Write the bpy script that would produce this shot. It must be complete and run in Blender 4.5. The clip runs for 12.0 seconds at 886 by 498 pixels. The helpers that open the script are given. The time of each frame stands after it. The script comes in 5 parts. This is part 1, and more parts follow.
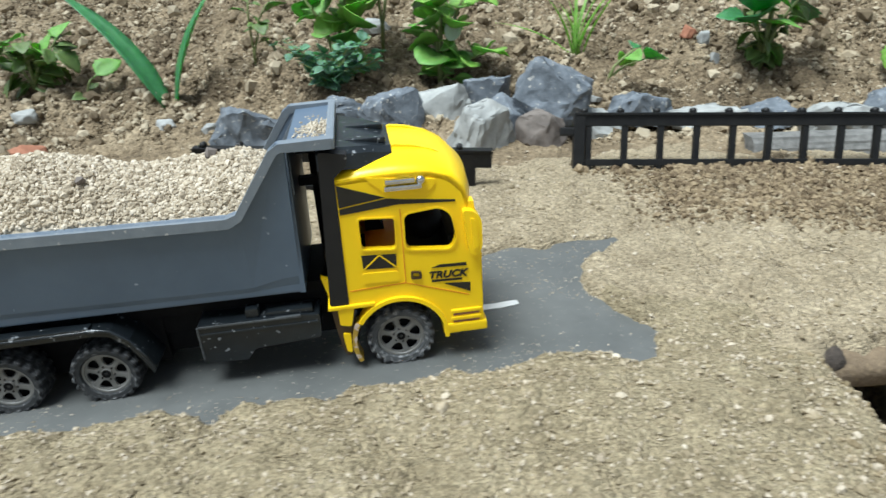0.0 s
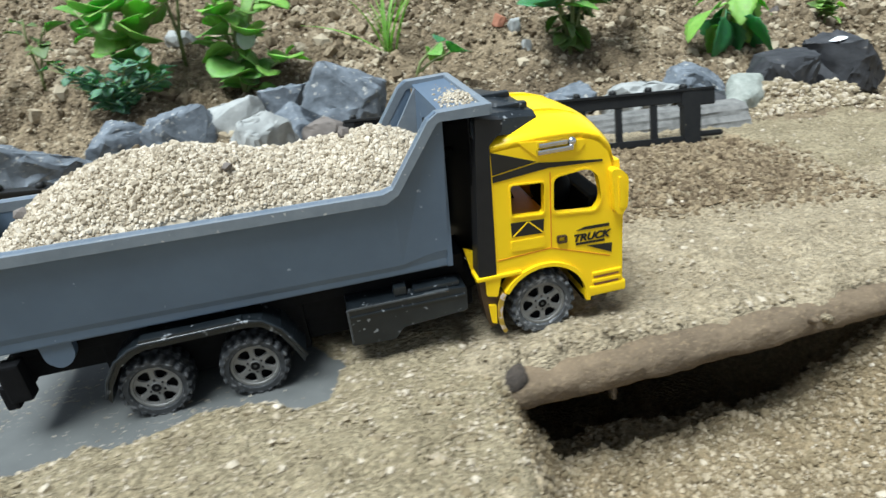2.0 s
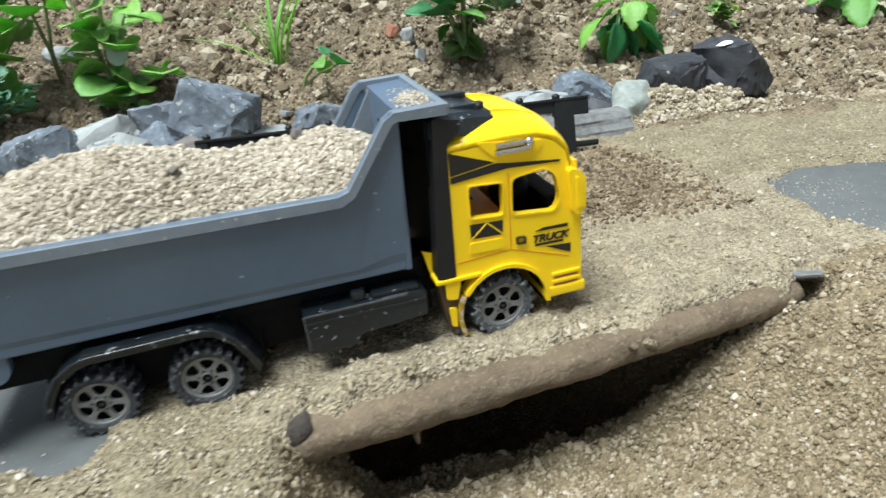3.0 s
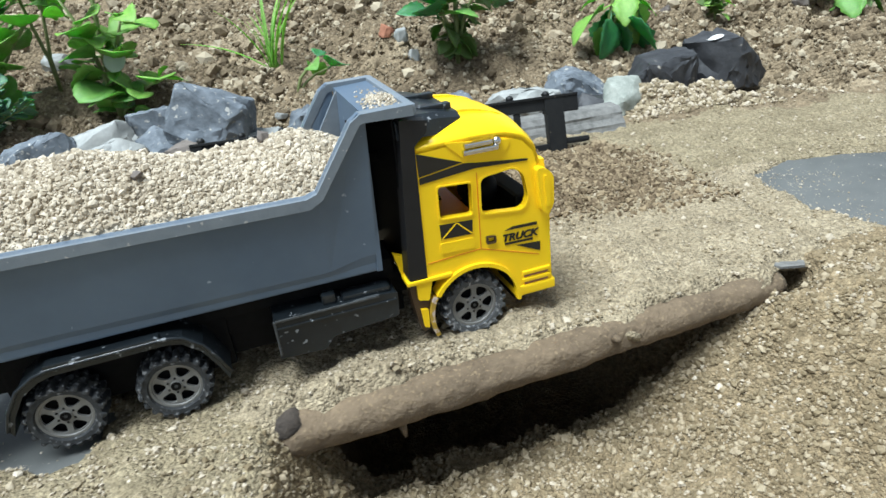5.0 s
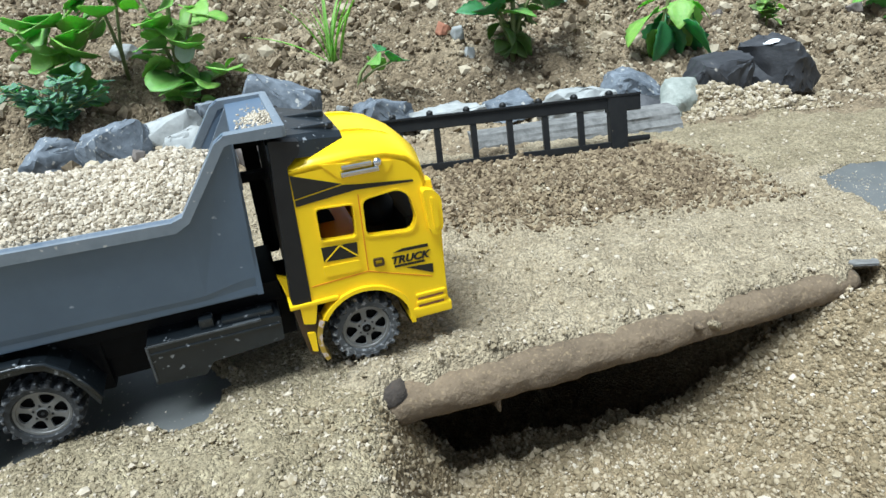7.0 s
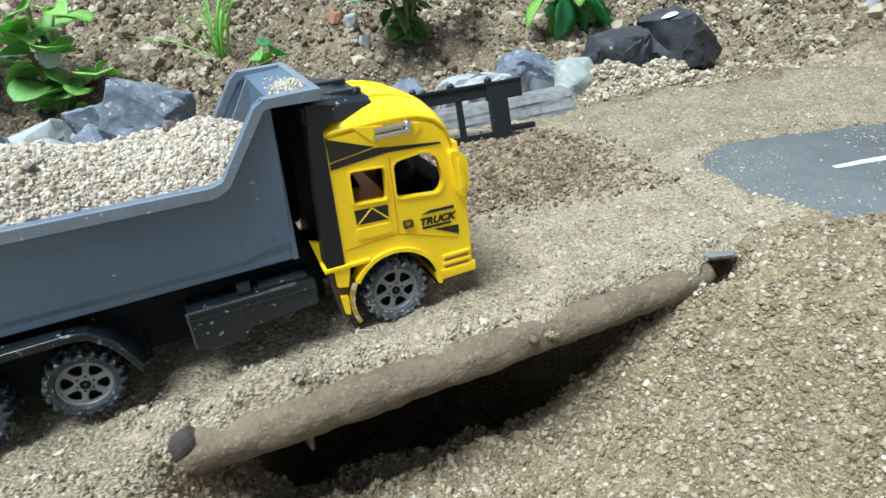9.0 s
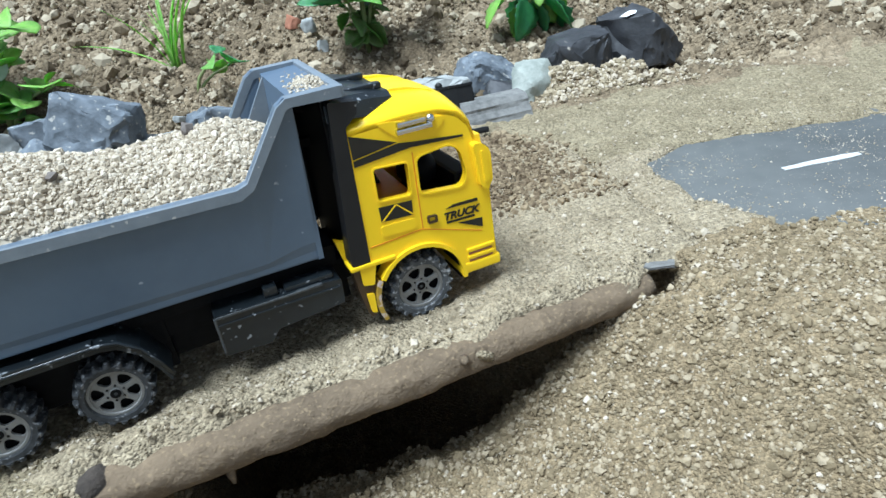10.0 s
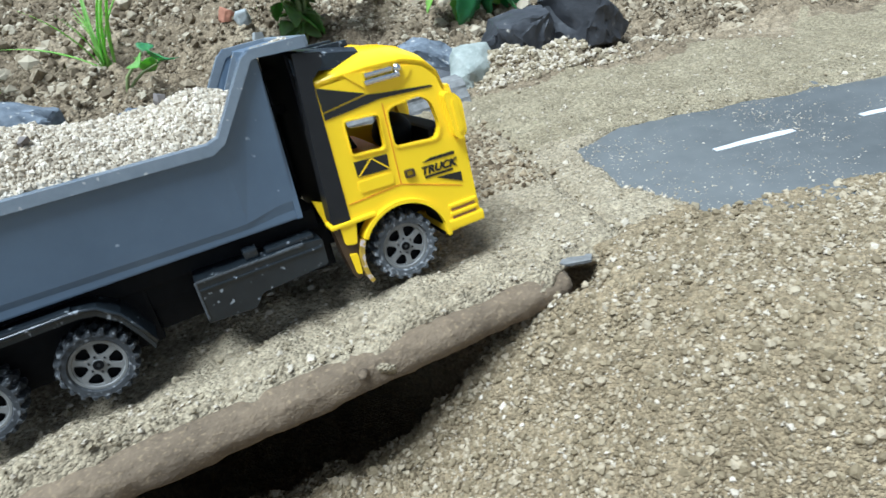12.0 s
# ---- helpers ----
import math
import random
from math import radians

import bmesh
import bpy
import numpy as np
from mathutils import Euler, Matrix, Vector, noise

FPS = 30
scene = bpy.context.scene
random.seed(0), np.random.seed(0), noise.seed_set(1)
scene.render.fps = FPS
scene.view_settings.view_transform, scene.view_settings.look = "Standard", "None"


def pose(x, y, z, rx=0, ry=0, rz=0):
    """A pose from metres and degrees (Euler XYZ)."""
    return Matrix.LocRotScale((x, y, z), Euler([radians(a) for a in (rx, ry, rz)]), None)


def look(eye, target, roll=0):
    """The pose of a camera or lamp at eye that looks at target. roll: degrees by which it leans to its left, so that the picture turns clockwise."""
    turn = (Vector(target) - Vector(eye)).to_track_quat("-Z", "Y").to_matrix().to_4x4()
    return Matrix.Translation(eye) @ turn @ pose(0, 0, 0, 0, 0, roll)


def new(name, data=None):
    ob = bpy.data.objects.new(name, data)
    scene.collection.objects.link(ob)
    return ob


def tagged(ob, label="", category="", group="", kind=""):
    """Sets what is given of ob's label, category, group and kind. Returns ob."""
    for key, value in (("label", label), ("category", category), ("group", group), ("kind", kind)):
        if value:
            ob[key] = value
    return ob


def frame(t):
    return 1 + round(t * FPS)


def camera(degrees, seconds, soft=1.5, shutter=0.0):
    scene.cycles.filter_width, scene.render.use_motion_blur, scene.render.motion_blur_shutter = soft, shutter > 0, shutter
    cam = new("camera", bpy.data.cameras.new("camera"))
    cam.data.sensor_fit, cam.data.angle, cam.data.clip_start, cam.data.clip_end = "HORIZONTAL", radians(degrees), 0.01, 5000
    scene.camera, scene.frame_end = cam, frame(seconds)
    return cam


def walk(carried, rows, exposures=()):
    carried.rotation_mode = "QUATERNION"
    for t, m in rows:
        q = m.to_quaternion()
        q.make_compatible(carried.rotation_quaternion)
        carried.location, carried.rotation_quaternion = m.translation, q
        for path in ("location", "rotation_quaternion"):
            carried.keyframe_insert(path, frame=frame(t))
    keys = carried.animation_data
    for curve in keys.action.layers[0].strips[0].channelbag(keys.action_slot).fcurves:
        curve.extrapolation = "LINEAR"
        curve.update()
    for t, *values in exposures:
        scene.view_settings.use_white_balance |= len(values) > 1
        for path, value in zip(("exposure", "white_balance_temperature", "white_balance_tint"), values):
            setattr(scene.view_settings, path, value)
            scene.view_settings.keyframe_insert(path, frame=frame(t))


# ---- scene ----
from mathutils.bvhtree import BVHTree

cam = camera(70.9, 12.0, soft=1.5, shutter=0.5)
EXPOSURE, SKY, SUN = 1.34, 0.042, 3.0
PATH = [
    (0, (0.003, 0.012, 0.11), (-0.001, 1.817, -0.752), 0.4),
    (0.5, (0.027, 0.016, 0.11), (0.079, 1.821, -0.75), 0.1),
    (1, (0.046, 0.02, 0.11), (0.142, 1.817, -0.764), -0.9),
    (1.5, (0.068, 0.025, 0.11), (0.202, 1.814, -0.774), -2.1),
    (2, (0.093, 0.031, 0.111), (0.272, 1.815, -0.774), -3.3),
    (2.5, (0.125, 0.036, 0.109), (0.377, 1.818, -0.762), -3.0),
    (3, (0.148, 0.04, 0.109), (0.429, 1.816, -0.767), -3.9),
    (3.2, (0.154, 0.046, 0.108), (0.445, 1.814, -0.78), -3.8),
    (4.8, (0.15, 0.034, 0.113), (0.41, 1.817, -0.755), -4.9),
    (5, (0.154, 0.035, 0.11), (0.416, 1.812, -0.769), -5.2),
    (5.5, (0.158, 0.036, 0.11), (0.428, 1.811, -0.772), -5.4),
    (6, (0.147, 0.033, 0.11), (0.401, 1.81, -0.773), -4.8),
    (6.5, (0.135, 0.031, 0.111), (0.378, 1.814, -0.761), -4.0),
    (6.7, (0.129, 0.029, 0.112), (0.351, 1.814, -0.761), -4.1),
    (8.3, (0.16, 0.033, 0.11), (0.4, 1.792, -0.81), -5.8),
    (8.5, (0.167, 0.036, 0.109), (0.415, 1.792, -0.817), -6.6),
    (9, (0.181, 0.04, 0.109), (0.459, 1.788, -0.822), -6.7),
    (9.5, (0.192, 0.043, 0.11), (0.479, 1.785, -0.829), -7.5),
    (10, (0.202, 0.044, 0.11), (0.505, 1.781, -0.834), -7.8),
    (10.5, (0.21, 0.045, 0.109), (0.528, 1.776, -0.843), -8.2),
    (11, (0.214, 0.049, 0.106), (0.525, 1.769, -0.864), -8.7),
    (11.5, (0.218, 0.049, 0.105), (0.53, 1.765, -0.873), -9.2),
    (12, (0.231, 0.05, 0.106), (0.557, 1.756, -0.886), -10.1),
]


def hermite_gap(rows, a, b, steps):
    """Rows between the times a and b, smooth with the rows on either side; rows hold (t, values...)."""
    i = next(k for k, r in enumerate(rows) if r[0] == a)
    r0, r1, r2, r3 = rows[i - 1], rows[i], rows[i + 1], rows[i + 2]
    out = []
    for s in steps:
        u, dt = (s - a) / (b - a), b - a
        vals = []
        for k in range(1, len(r1)):
            v0 = (r1[k] - r0[k]) / (r1[0] - r0[0]) * 0.7
            v1 = (r3[k] - r2[k]) / (r3[0] - r2[0]) * 0.7
            vals.append((2 * u**3 - 3 * u**2 + 1) * r1[k] + (u**3 - 2 * u**2 + u) * dt * v0
                        + (-2 * u**3 + 3 * u**2) * r2[k] + (u**3 - u**2) * dt * v1)
        out.append((s, *vals))
    return rows[:i + 1] + out + rows[i + 1:]


flat = [(t, *eye, *target, roll) for t, eye, target, roll in PATH]
flat = hermite_gap(flat, 6.7, 8.3, (7.1, 7.5, 7.9))
walk(cam, [(r[0], look(r[1:4], r[4:7], r[7])) for r in flat], exposures=((0, EXPOSURE - 0.14, 5750, 2), (1.5, EXPOSURE - 0.10, 5700, 2), (2.5, EXPOSURE - 0.06, 5700, 2), (5.5, EXPOSURE, 5600, 2), (8.5, EXPOSURE + 0.03, 5350, 2), (12, EXPOSURE + 0.03, 5150, 2)))

# ---- light ----
world = bpy.data.worlds.new("overcast_sky")
scene.world = world
world.use_nodes = True
wn = world.node_tree.nodes
sky = wn.new("ShaderNodeTexSky")
sky.sky_type, sky.sun_disc = "NISHITA", False
sky.sun_elevation, sky.sun_rotation = radians(70), radians(-114)
soften = wn.new("ShaderNodeHueSaturation")
soften.inputs["Saturation"].default_value = 0.25
world.node_tree.links.new(sky.outputs[0], soften.inputs["Color"])
world.node_tree.links.new(soften.outputs[0], wn["Background"].inputs["Color"])
wn["Background"].inputs["Strength"].default_value = SKY
sun = new("sun", bpy.data.lights.new("sun", "SUN"))
sun.data.energy, sun.data.angle, sun.data.color = SUN, radians(30), (1.0, 0.98, 0.95)
sun.matrix_world = look((-0.40, -0.22, 1.25), (0, 0, 0))


# ---- materials ----
def rgb(c):
    return (c[0], c[1], c[2], 1.0)


def material(name, dark, light, scale=200.0, rough=0.6, bump=0.15, metal=0.0, island=0.0, specks=None, speck_at=0.62, speck_scale=900.0, spec=0.5, detail=6.0, mid=None, broad=0.35, grain=0.0, grain_tone=0.35, relief=0.0015):
    """A mottled surface: two scales of noise between two colours, optional light specks, random tone per piece, fine relief."""
    m = bpy.data.materials.new(name)
    m.use_nodes = True
    nt, n = m.node_tree, m.node_tree.nodes
    ln = nt.links.new
    bsdf = n["Principled BSDF"]
    co = n.new("ShaderNodeTexCoord")
    a = n.new("ShaderNodeTexNoise")
    a.inputs["Scale"].default_value, a.inputs["Detail"].default_value, a.inputs["Roughness"].default_value = scale, detail, 0.65
    b = n.new("ShaderNodeTexNoise")
    b.inputs["Scale"].default_value, b.inputs["Detail"].default_value = scale * 0.09, 4.0
    ln(co.outputs["Object"], a.inputs["Vector"])
    ln(co.outputs["Object"], b.inputs["Vector"])
    mix = n.new("ShaderNodeMath")
    mix.operation = "MULTIPLY_ADD"
    mix.inputs[1].default_value = broad
    ln(b.outputs["Fac"], mix.inputs[0])
    sub = n.new("ShaderNodeMath")
    sub.operation = "MULTIPLY"
    sub.inputs[1].default_value = 1.0 - broad
    ln(a.outputs["Fac"], sub.inputs[0])
    ln(sub.outputs[0], mix.inputs[2])
    value = mix.outputs[0]
    if island:
        geo = n.new("ShaderNodeNewGeometry")
        isl = n.new("ShaderNodeMath")
        isl.operation = "MULTIPLY_ADD"
        isl.inputs[1].default_value = island
        ln(geo.outputs["Random Per Island"], isl.inputs[0])
        off = n.new("ShaderNodeMath")
        off.inputs[1].default_value = -island / 2
        ln(value, off.inputs[0])
        ln(off.outputs[0], isl.inputs[2])
        value = isl.outputs[0]
    ramp = n.new("ShaderNodeValToRGB")
    ramp.color_ramp.elements[0].position, ramp.color_ramp.elements[1].position = 0.32, 0.68
    ramp.color_ramp.elements[0].color, ramp.color_ramp.elements[1].color = rgb(dark), rgb(light)
    if mid:
        ramp.color_ramp.elements.new(0.5).color = rgb(mid)
    ln(value, ramp.inputs["Fac"])
    colour = ramp.outputs["Color"]
    if specks:
        s = n.new("ShaderNodeTexNoise")
        s.inputs["Scale"].default_value, s.inputs["Detail"].default_value = speck_scale, 2.0
        ln(co.outputs["Object"], s.inputs["Vector"])
        cut = n.new("ShaderNodeMapRange")
        cut.inputs["From Min"].default_value, cut.inputs["From Max"].default_value = speck_at, speck_at + 0.05
        ln(s.outputs["Fac"], cut.inputs["Value"])
        over = n.new("ShaderNodeMix")
        over.data_type = "RGBA"
        ln(cut.outputs["Result"], over.inputs["Factor"])
        ln(colour, over.inputs["A"])
        over.inputs["B"].default_value = rgb(specks)
        colour = over.outputs["Result"]
    grain_height = None
    if grain:
        cell = n.new("ShaderNodeTexVoronoi")
        cell.inputs["Scale"].default_value = grain
        ln(co.outputs["Object"], cell.inputs["Vector"])
        fine = n.new("ShaderNodeTexVoronoi")
        fine.inputs["Scale"].default_value = grain * 2.3
        ln(co.outputs["Object"], fine.inputs["Vector"])
        tone = n.new("ShaderNodeSeparateColor")
        ln(cell.outputs["Color"], tone.inputs["Color"])
        tone_2 = n.new("ShaderNodeSeparateColor")
        ln(fine.outputs["Color"], tone_2.inputs["Color"])
        both = n.new("ShaderNodeMath")
        ln(tone.outputs["Red"], both.inputs[0])
        ln(tone_2.outputs["Red"], both.inputs[1])
        gain = n.new("ShaderNodeMapRange")
        gain.inputs["From Max"].default_value = 2.0
        gain.inputs["To Min"].default_value, gain.inputs["To Max"].default_value = 1 - grain_tone, 1 + grain_tone
        ln(both.outputs[0], gain.inputs["Value"])
        shade = n.new("ShaderNodeMix")
        shade.data_type, shade.blend_type = "RGBA", "MULTIPLY"
        shade.inputs["Factor"].default_value = 1.0
        ln(colour, shade.inputs["A"])
        ln(gain.outputs["Result"], shade.inputs["B"])
        colour = shade.outputs["Result"]
        heap_of = n.new("ShaderNodeMath")
        heap_of.operation = "MULTIPLY_ADD"
        heap_of.inputs[1].default_value = 0.45
        ln(fine.outputs["Distance"], heap_of.inputs[0])
        ln(cell.outputs["Distance"], heap_of.inputs[2])
        turn_up = n.new("ShaderNodeMath")
        turn_up.operation = "SUBTRACT"
        turn_up.inputs[0].default_value = 1.0
        ln(heap_of.outputs[0], turn_up.inputs[1])
        grain_height = turn_up.outputs[0]
    ln(colour, bsdf.inputs["Base Color"])
    bsdf.inputs["Roughness"].default_value, bsdf.inputs["Metallic"].default_value = rough, metal
    bsdf.inputs["Specular IOR Level"].default_value = spec
    if bump:
        bp = n.new("ShaderNodeBump")
        bp.inputs["Strength"].default_value, bp.inputs["Distance"].default_value = bump, relief
        ln(grain_height if grain else a.outputs["Fac"], bp.inputs["Height"])
        ln(bp.outputs["Normal"], bsdf.inputs["Normal"])
    return m


SAND = material("sand", (0.180, 0.140, 0.088), (0.434, 0.361, 0.247), 520, 0.9, 0.95, mid=(0.311, 0.255, 0.166), spec=0.25, grain=850, grain_tone=0.42, relief=0.0011)
# two darker, browner tones of the sand, and grains to match
DARK_SAND = material("darker_sand", (0.143, 0.106, 0.057), (0.337, 0.262, 0.154), 520, 0.9, 0.95, mid=(0.236, 0.179, 0.103), spec=0.3, grain=850, grain_tone=0.42, relief=0.0011)
MIDTONE_SAND = material("midtone_sand", (0.156, 0.124, 0.073), (0.376, 0.316, 0.203), 520, 0.9, 0.95, mid=(0.262, 0.215, 0.133), spec=0.25, grain=850, grain_tone=0.42, relief=0.0011)
DARK_GRAINS = material("darker_sand_grains", (0.169, 0.130, 0.074), (0.363, 0.297, 0.199), 500, 0.88, 0.2, mid=(0.239, 0.188, 0.111), island=0.5, spec=0.3)
SOIL = material("garden_soil", (0.085, 0.062, 0.038), (0.333, 0.268, 0.176), 200, 0.95, 0.8, broad=0.6, mid=(0.206, 0.158, 0.099), spec=0.2, grain=380, grain_tone=0.40, relief=0.0022)
GRAINS = material("sand_grains", (0.232, 0.188, 0.118), (0.448, 0.383, 0.290), 500, 0.85, 0.2, mid=(0.320, 0.262, 0.169), island=0.6, spec=0.3)
SOIL_GRAINS = material("soil_pebbles", (0.123, 0.093, 0.057), (0.386, 0.326, 0.231), 300, 0.9, 0.3, mid=(0.258, 0.205, 0.132), island=0.7, spec=0.25)
CLODS = material("moist_clods", (0.111, 0.080, 0.048), (0.269, 0.208, 0.127), 500, 0.95, 0.4, mid=(0.195, 0.147, 0.091), island=0.5, spec=0.2)
CHIPS = material("stone_chips", (0.304, 0.252, 0.180), (0.549, 0.480, 0.378), 400, 0.85, 0.3, mid=(0.421, 0.356, 0.261), island=0.55, spec=0.25)
ROAD = material("grey_road_board", (0.066, 0.069, 0.067), (0.132, 0.134, 0.127), 70, 0.5, 0.1, specks=(0.330, 0.299, 0.248), speck_at=0.69, speck_scale=800, spec=0.4, broad=0.6)
PAINT = material("white_road_paint", (0.496, 0.496, 0.480), (0.656, 0.656, 0.640), 300, 0.6, 0.1)
BLUE_ROCK = material("blue_grey_stone", (0.028, 0.035, 0.044), (0.235, 0.262, 0.295), 130, 0.8, 0.7, specks=(0.36, 0.35, 0.32), speck_at=0.64, speck_scale=330, broad=0.5)
DARK_ROCK = material("black_stone", (0.010, 0.011, 0.013), (0.058, 0.058, 0.063), 120, 0.6, 0.5, specks=(0.40, 0.36, 0.30), speck_at=0.70, speck_scale=120, broad=0.5)
PALE_ROCK = material("pale_stone", (0.208, 0.216, 0.208), (0.448, 0.448, 0.424), 120, 0.85, 0.5, broad=0.5)
GREEN_ROCK = material("pale_green_stone", (0.173, 0.192, 0.166), (0.384, 0.397, 0.352), 170, 0.85, 0.7)
BROWN_ROCK = material("brown_stone", (0.080, 0.068, 0.060), (0.208, 0.176, 0.152), 120, 0.85, 0.5)
BARK = material("grey_brown_bark", (0.057, 0.040, 0.024), (0.205, 0.150, 0.093), 260, 0.92, 1.0, specks=(0.221, 0.162, 0.095), speck_at=0.60, speck_scale=900, broad=0.6)
DARK_BARK = material("dark_bark", (0.022, 0.017, 0.014), (0.085, 0.066, 0.050), 500, 0.9, 0.9)
GREY_WOOD = material("weathered_grey_slab", (0.077, 0.075, 0.070), (0.237, 0.230, 0.214), 180, 0.9, 0.6)
BLACK = material("black_plastic", (0.0035, 0.0035, 0.004), (0.008, 0.008, 0.009), 300, 0.6, 0.05, spec=0.12)
FENCE = material("matt_black_plastic", (0.005, 0.005, 0.006), (0.014, 0.014, 0.013), 200, 0.5, 0.1, spec=0.3, specks=(0.2, 0.16, 0.11), speck_at=0.74, speck_scale=420)
DUSTY = material("scuffed_black_plastic", (0.006, 0.008, 0.010), (0.020, 0.025, 0.029), 140, 0.28, 0.1, specks=(0.22, 0.23, 0.24), speck_at=0.655, speck_scale=420, broad=0.5)
SCUFF = material("worn_plastic_edge", (0.007, 0.008, 0.010), (0.102, 0.108, 0.111), 330, 0.5, 0.2, broad=0.5)
COLUMN = material("charcoal_plastic", (0.010, 0.010, 0.011), (0.017, 0.017, 0.018), 120, 0.5, 0.05, spec=0.3, specks=(0.20, 0.19, 0.18), speck_at=0.76, speck_scale=300)
# bed greys: sides toned down for shade, rims paler for top light and dust
GREY = material("grey_plastic", (0.075, 0.105, 0.150), (0.120, 0.161, 0.218), 45, 0.36, 0.05, specks=(0.323, 0.363, 0.415), speck_at=0.735, speck_scale=300, broad=0.6)
PALE_GREY = material("dusty_toplit_grey_plastic", (0.125, 0.150, 0.180), (0.235, 0.260, 0.285), 110, 0.42, 0.08, specks=(0.42, 0.41, 0.39), speck_at=0.68, speck_scale=520, broad=0.45)
YELLOW = material("yellow_plastic", (0.91, 0.595, 0.002), (0.97, 0.665, 0.003), 60, 0.30, 0.02, broad=0.6, spec=0.35)
ORANGE = material("orange_plastic", (0.65, 0.22, 0.005), (0.75, 0.28, 0.008), 80, 0.4, 0.02)
CHROME = material("chrome_plastic", (0.55, 0.55, 0.56), (0.72, 0.72, 0.73), 200, 0.2, 0.02, metal=1.0)
DECAL = material("black_decal", (0.008, 0.008, 0.008), (0.014, 0.014, 0.014), 200, 0.35, 0.0)
RUBBER = material("dusty_black_rubber", (0.010, 0.011, 0.012), (0.050, 0.052, 0.054), 420, 0.8, 0.3, specks=(0.17, 0.17, 0.17), speck_at=0.60, speck_scale=800)
DUSTED = material("pale_dusted_rubber", (0.022, 0.023, 0.024), (0.108, 0.112, 0.115), 300, 0.85, 0.4, specks=(0.288, 0.288, 0.288), speck_at=0.56, speck_scale=700, broad=0.55)
HANDLE = material("dark_brown_plastic", (0.035, 0.020, 0.010), (0.070, 0.040, 0.018), 200, 0.4, 0.0)
GRIMY = material("grimy_yellow_plastic", (0.16, 0.10, 0.03), (0.80, 0.52, 0.02), 260, 0.5, 0.2, specks=(0.55, 0.45, 0.40), speck_at=0.58, speck_scale=500, broad=0.5)
RIM = material("grey_wheel_plastic", (0.148, 0.144, 0.134), (0.234, 0.228, 0.212), 300, 0.45, 0.1, specks=(0.328, 0.296, 0.250), speck_at=0.70, speck_scale=500)
LEAF = material("mid_green_leaf", (0.070, 0.181, 0.025), (0.194, 0.381, 0.070), 140, 0.6, 0.4, broad=0.5)
FRESH = material("fresh_green_leaf", (0.108, 0.244, 0.026), (0.259, 0.449, 0.078), 140, 0.6, 0.4, broad=0.5)
DEEP = material("deep_green_leaf", (0.018, 0.102, 0.029), (0.065, 0.224, 0.078), 140, 0.5, 0.4, broad=0.5)
BLUISH = material("blue_green_leaf", (0.048, 0.128, 0.068), (0.136, 0.264, 0.160), 150, 0.6, 0.1)
OLIVE = material("olive_leaf", (0.044, 0.080, 0.014), (0.120, 0.176, 0.040), 120, 0.6, 0.2)
for green in (LEAF, FRESH, DEEP, BLUISH, OLIVE):
    lit = green.node_tree.nodes["Principled BSDF"]
    lit.inputs["Subsurface Weight"].default_value = 0.35
    lit.inputs["Subsurface Scale"].default_value = 0.002
    lit.inputs["Subsurface Radius"].default_value = (0.5, 1.0, 0.2)
STEM = material("green_stem", (0.096, 0.136, 0.032), (0.240, 0.272, 0.104), 200, 0.6, 0.2)
PALE_LEAF = material("pale_leaf", (0.288, 0.360, 0.264), (0.416, 0.480, 0.376), 120, 0.5, 0.1)
BRICK = material("red_brick_crumb", (0.208, 0.080, 0.044), (0.384, 0.176, 0.104), 200, 0.9, 0.5)
WHITE = material("white_stain", (0.74, 0.74, 0.72), (0.88, 0.88, 0.86), 200, 0.7, 0.1)


# ---- mesh helpers ----
def mesh_of(bm, name, mat, smooth=False):
    me = bpy.data.meshes.new(name)
    bmesh.ops.recalc_face_normals(bm, faces=bm.faces)
    bm.to_mesh(me)
    bm.free()
    me.materials.append(mat)
    if smooth:
        me.polygons.foreach_set("use_smooth", [True] * len(me.polygons))
    return me


def part(name, bm, mat, parent, label="", smooth=False):
    ob = new(name, mesh_of(bm, name, mat, smooth) if isinstance(bm, bmesh.types.BMesh) else bm)
    ob.parent = parent
    return tagged(ob, label)


def thing(name, label, category, group="", kind="", m=None):
    ob = new(name)
    ob.empty_display_size = 0.01
    if m is not None:
        ob.matrix_world = m
    return tagged(ob, label, category, group, kind)


def box(bm, x0, x1, y0, y1, z0, z1, bevel=0.0006):
    r = bmesh.ops.create_cube(bm, size=1.0)
    for v in r["verts"]:
        v.co = Vector((x0 + (v.co.x + 0.5) * (x1 - x0), y0 + (v.co.y + 0.5) * (y1 - y0), z0 + (v.co.z + 0.5) * (z1 - z0)))
    if bevel:
        edges = list({e for v in r["verts"] for e in v.link_edges})
        bmesh.ops.bevel(bm, geom=edges, offset=bevel, segments=2, affect="EDGES", profile=0.7)
    return bm


def plate(bm, outer, holes, y0, y1, bevel=0.0):
    """A plate in the x-z plane from y0 to y1, with holes."""
    edges, front = [], []
    for loop in [outer, *holes]:
        vs = [bm.verts.new((x, y0, z)) for x, z in loop]
        front += vs
        edges += [bm.edges.new((vs[i], vs[(i + 1) % len(vs)])) for i in range(len(vs))]
    res = bmesh.ops.triangle_fill(bm, edges=edges, use_beauty=True, use_dissolve=False)
    faces = [g for g in res["geom"] if isinstance(g, bmesh.types.BMFace)]
    ext = bmesh.ops.extrude_face_region(bm, geom=faces)
    for g in ext["geom"]:
        if isinstance(g, bmesh.types.BMVert):
            g.co.y = y1
    return bm


def ring(cx, cz, r, a0, a1, n):
    return [(cx + r * math.cos(radians(a0 + (a1 - a0) * i / n)), cz + r * math.sin(radians(a0 + (a1 - a0) * i / n))) for i in range(n + 1)]


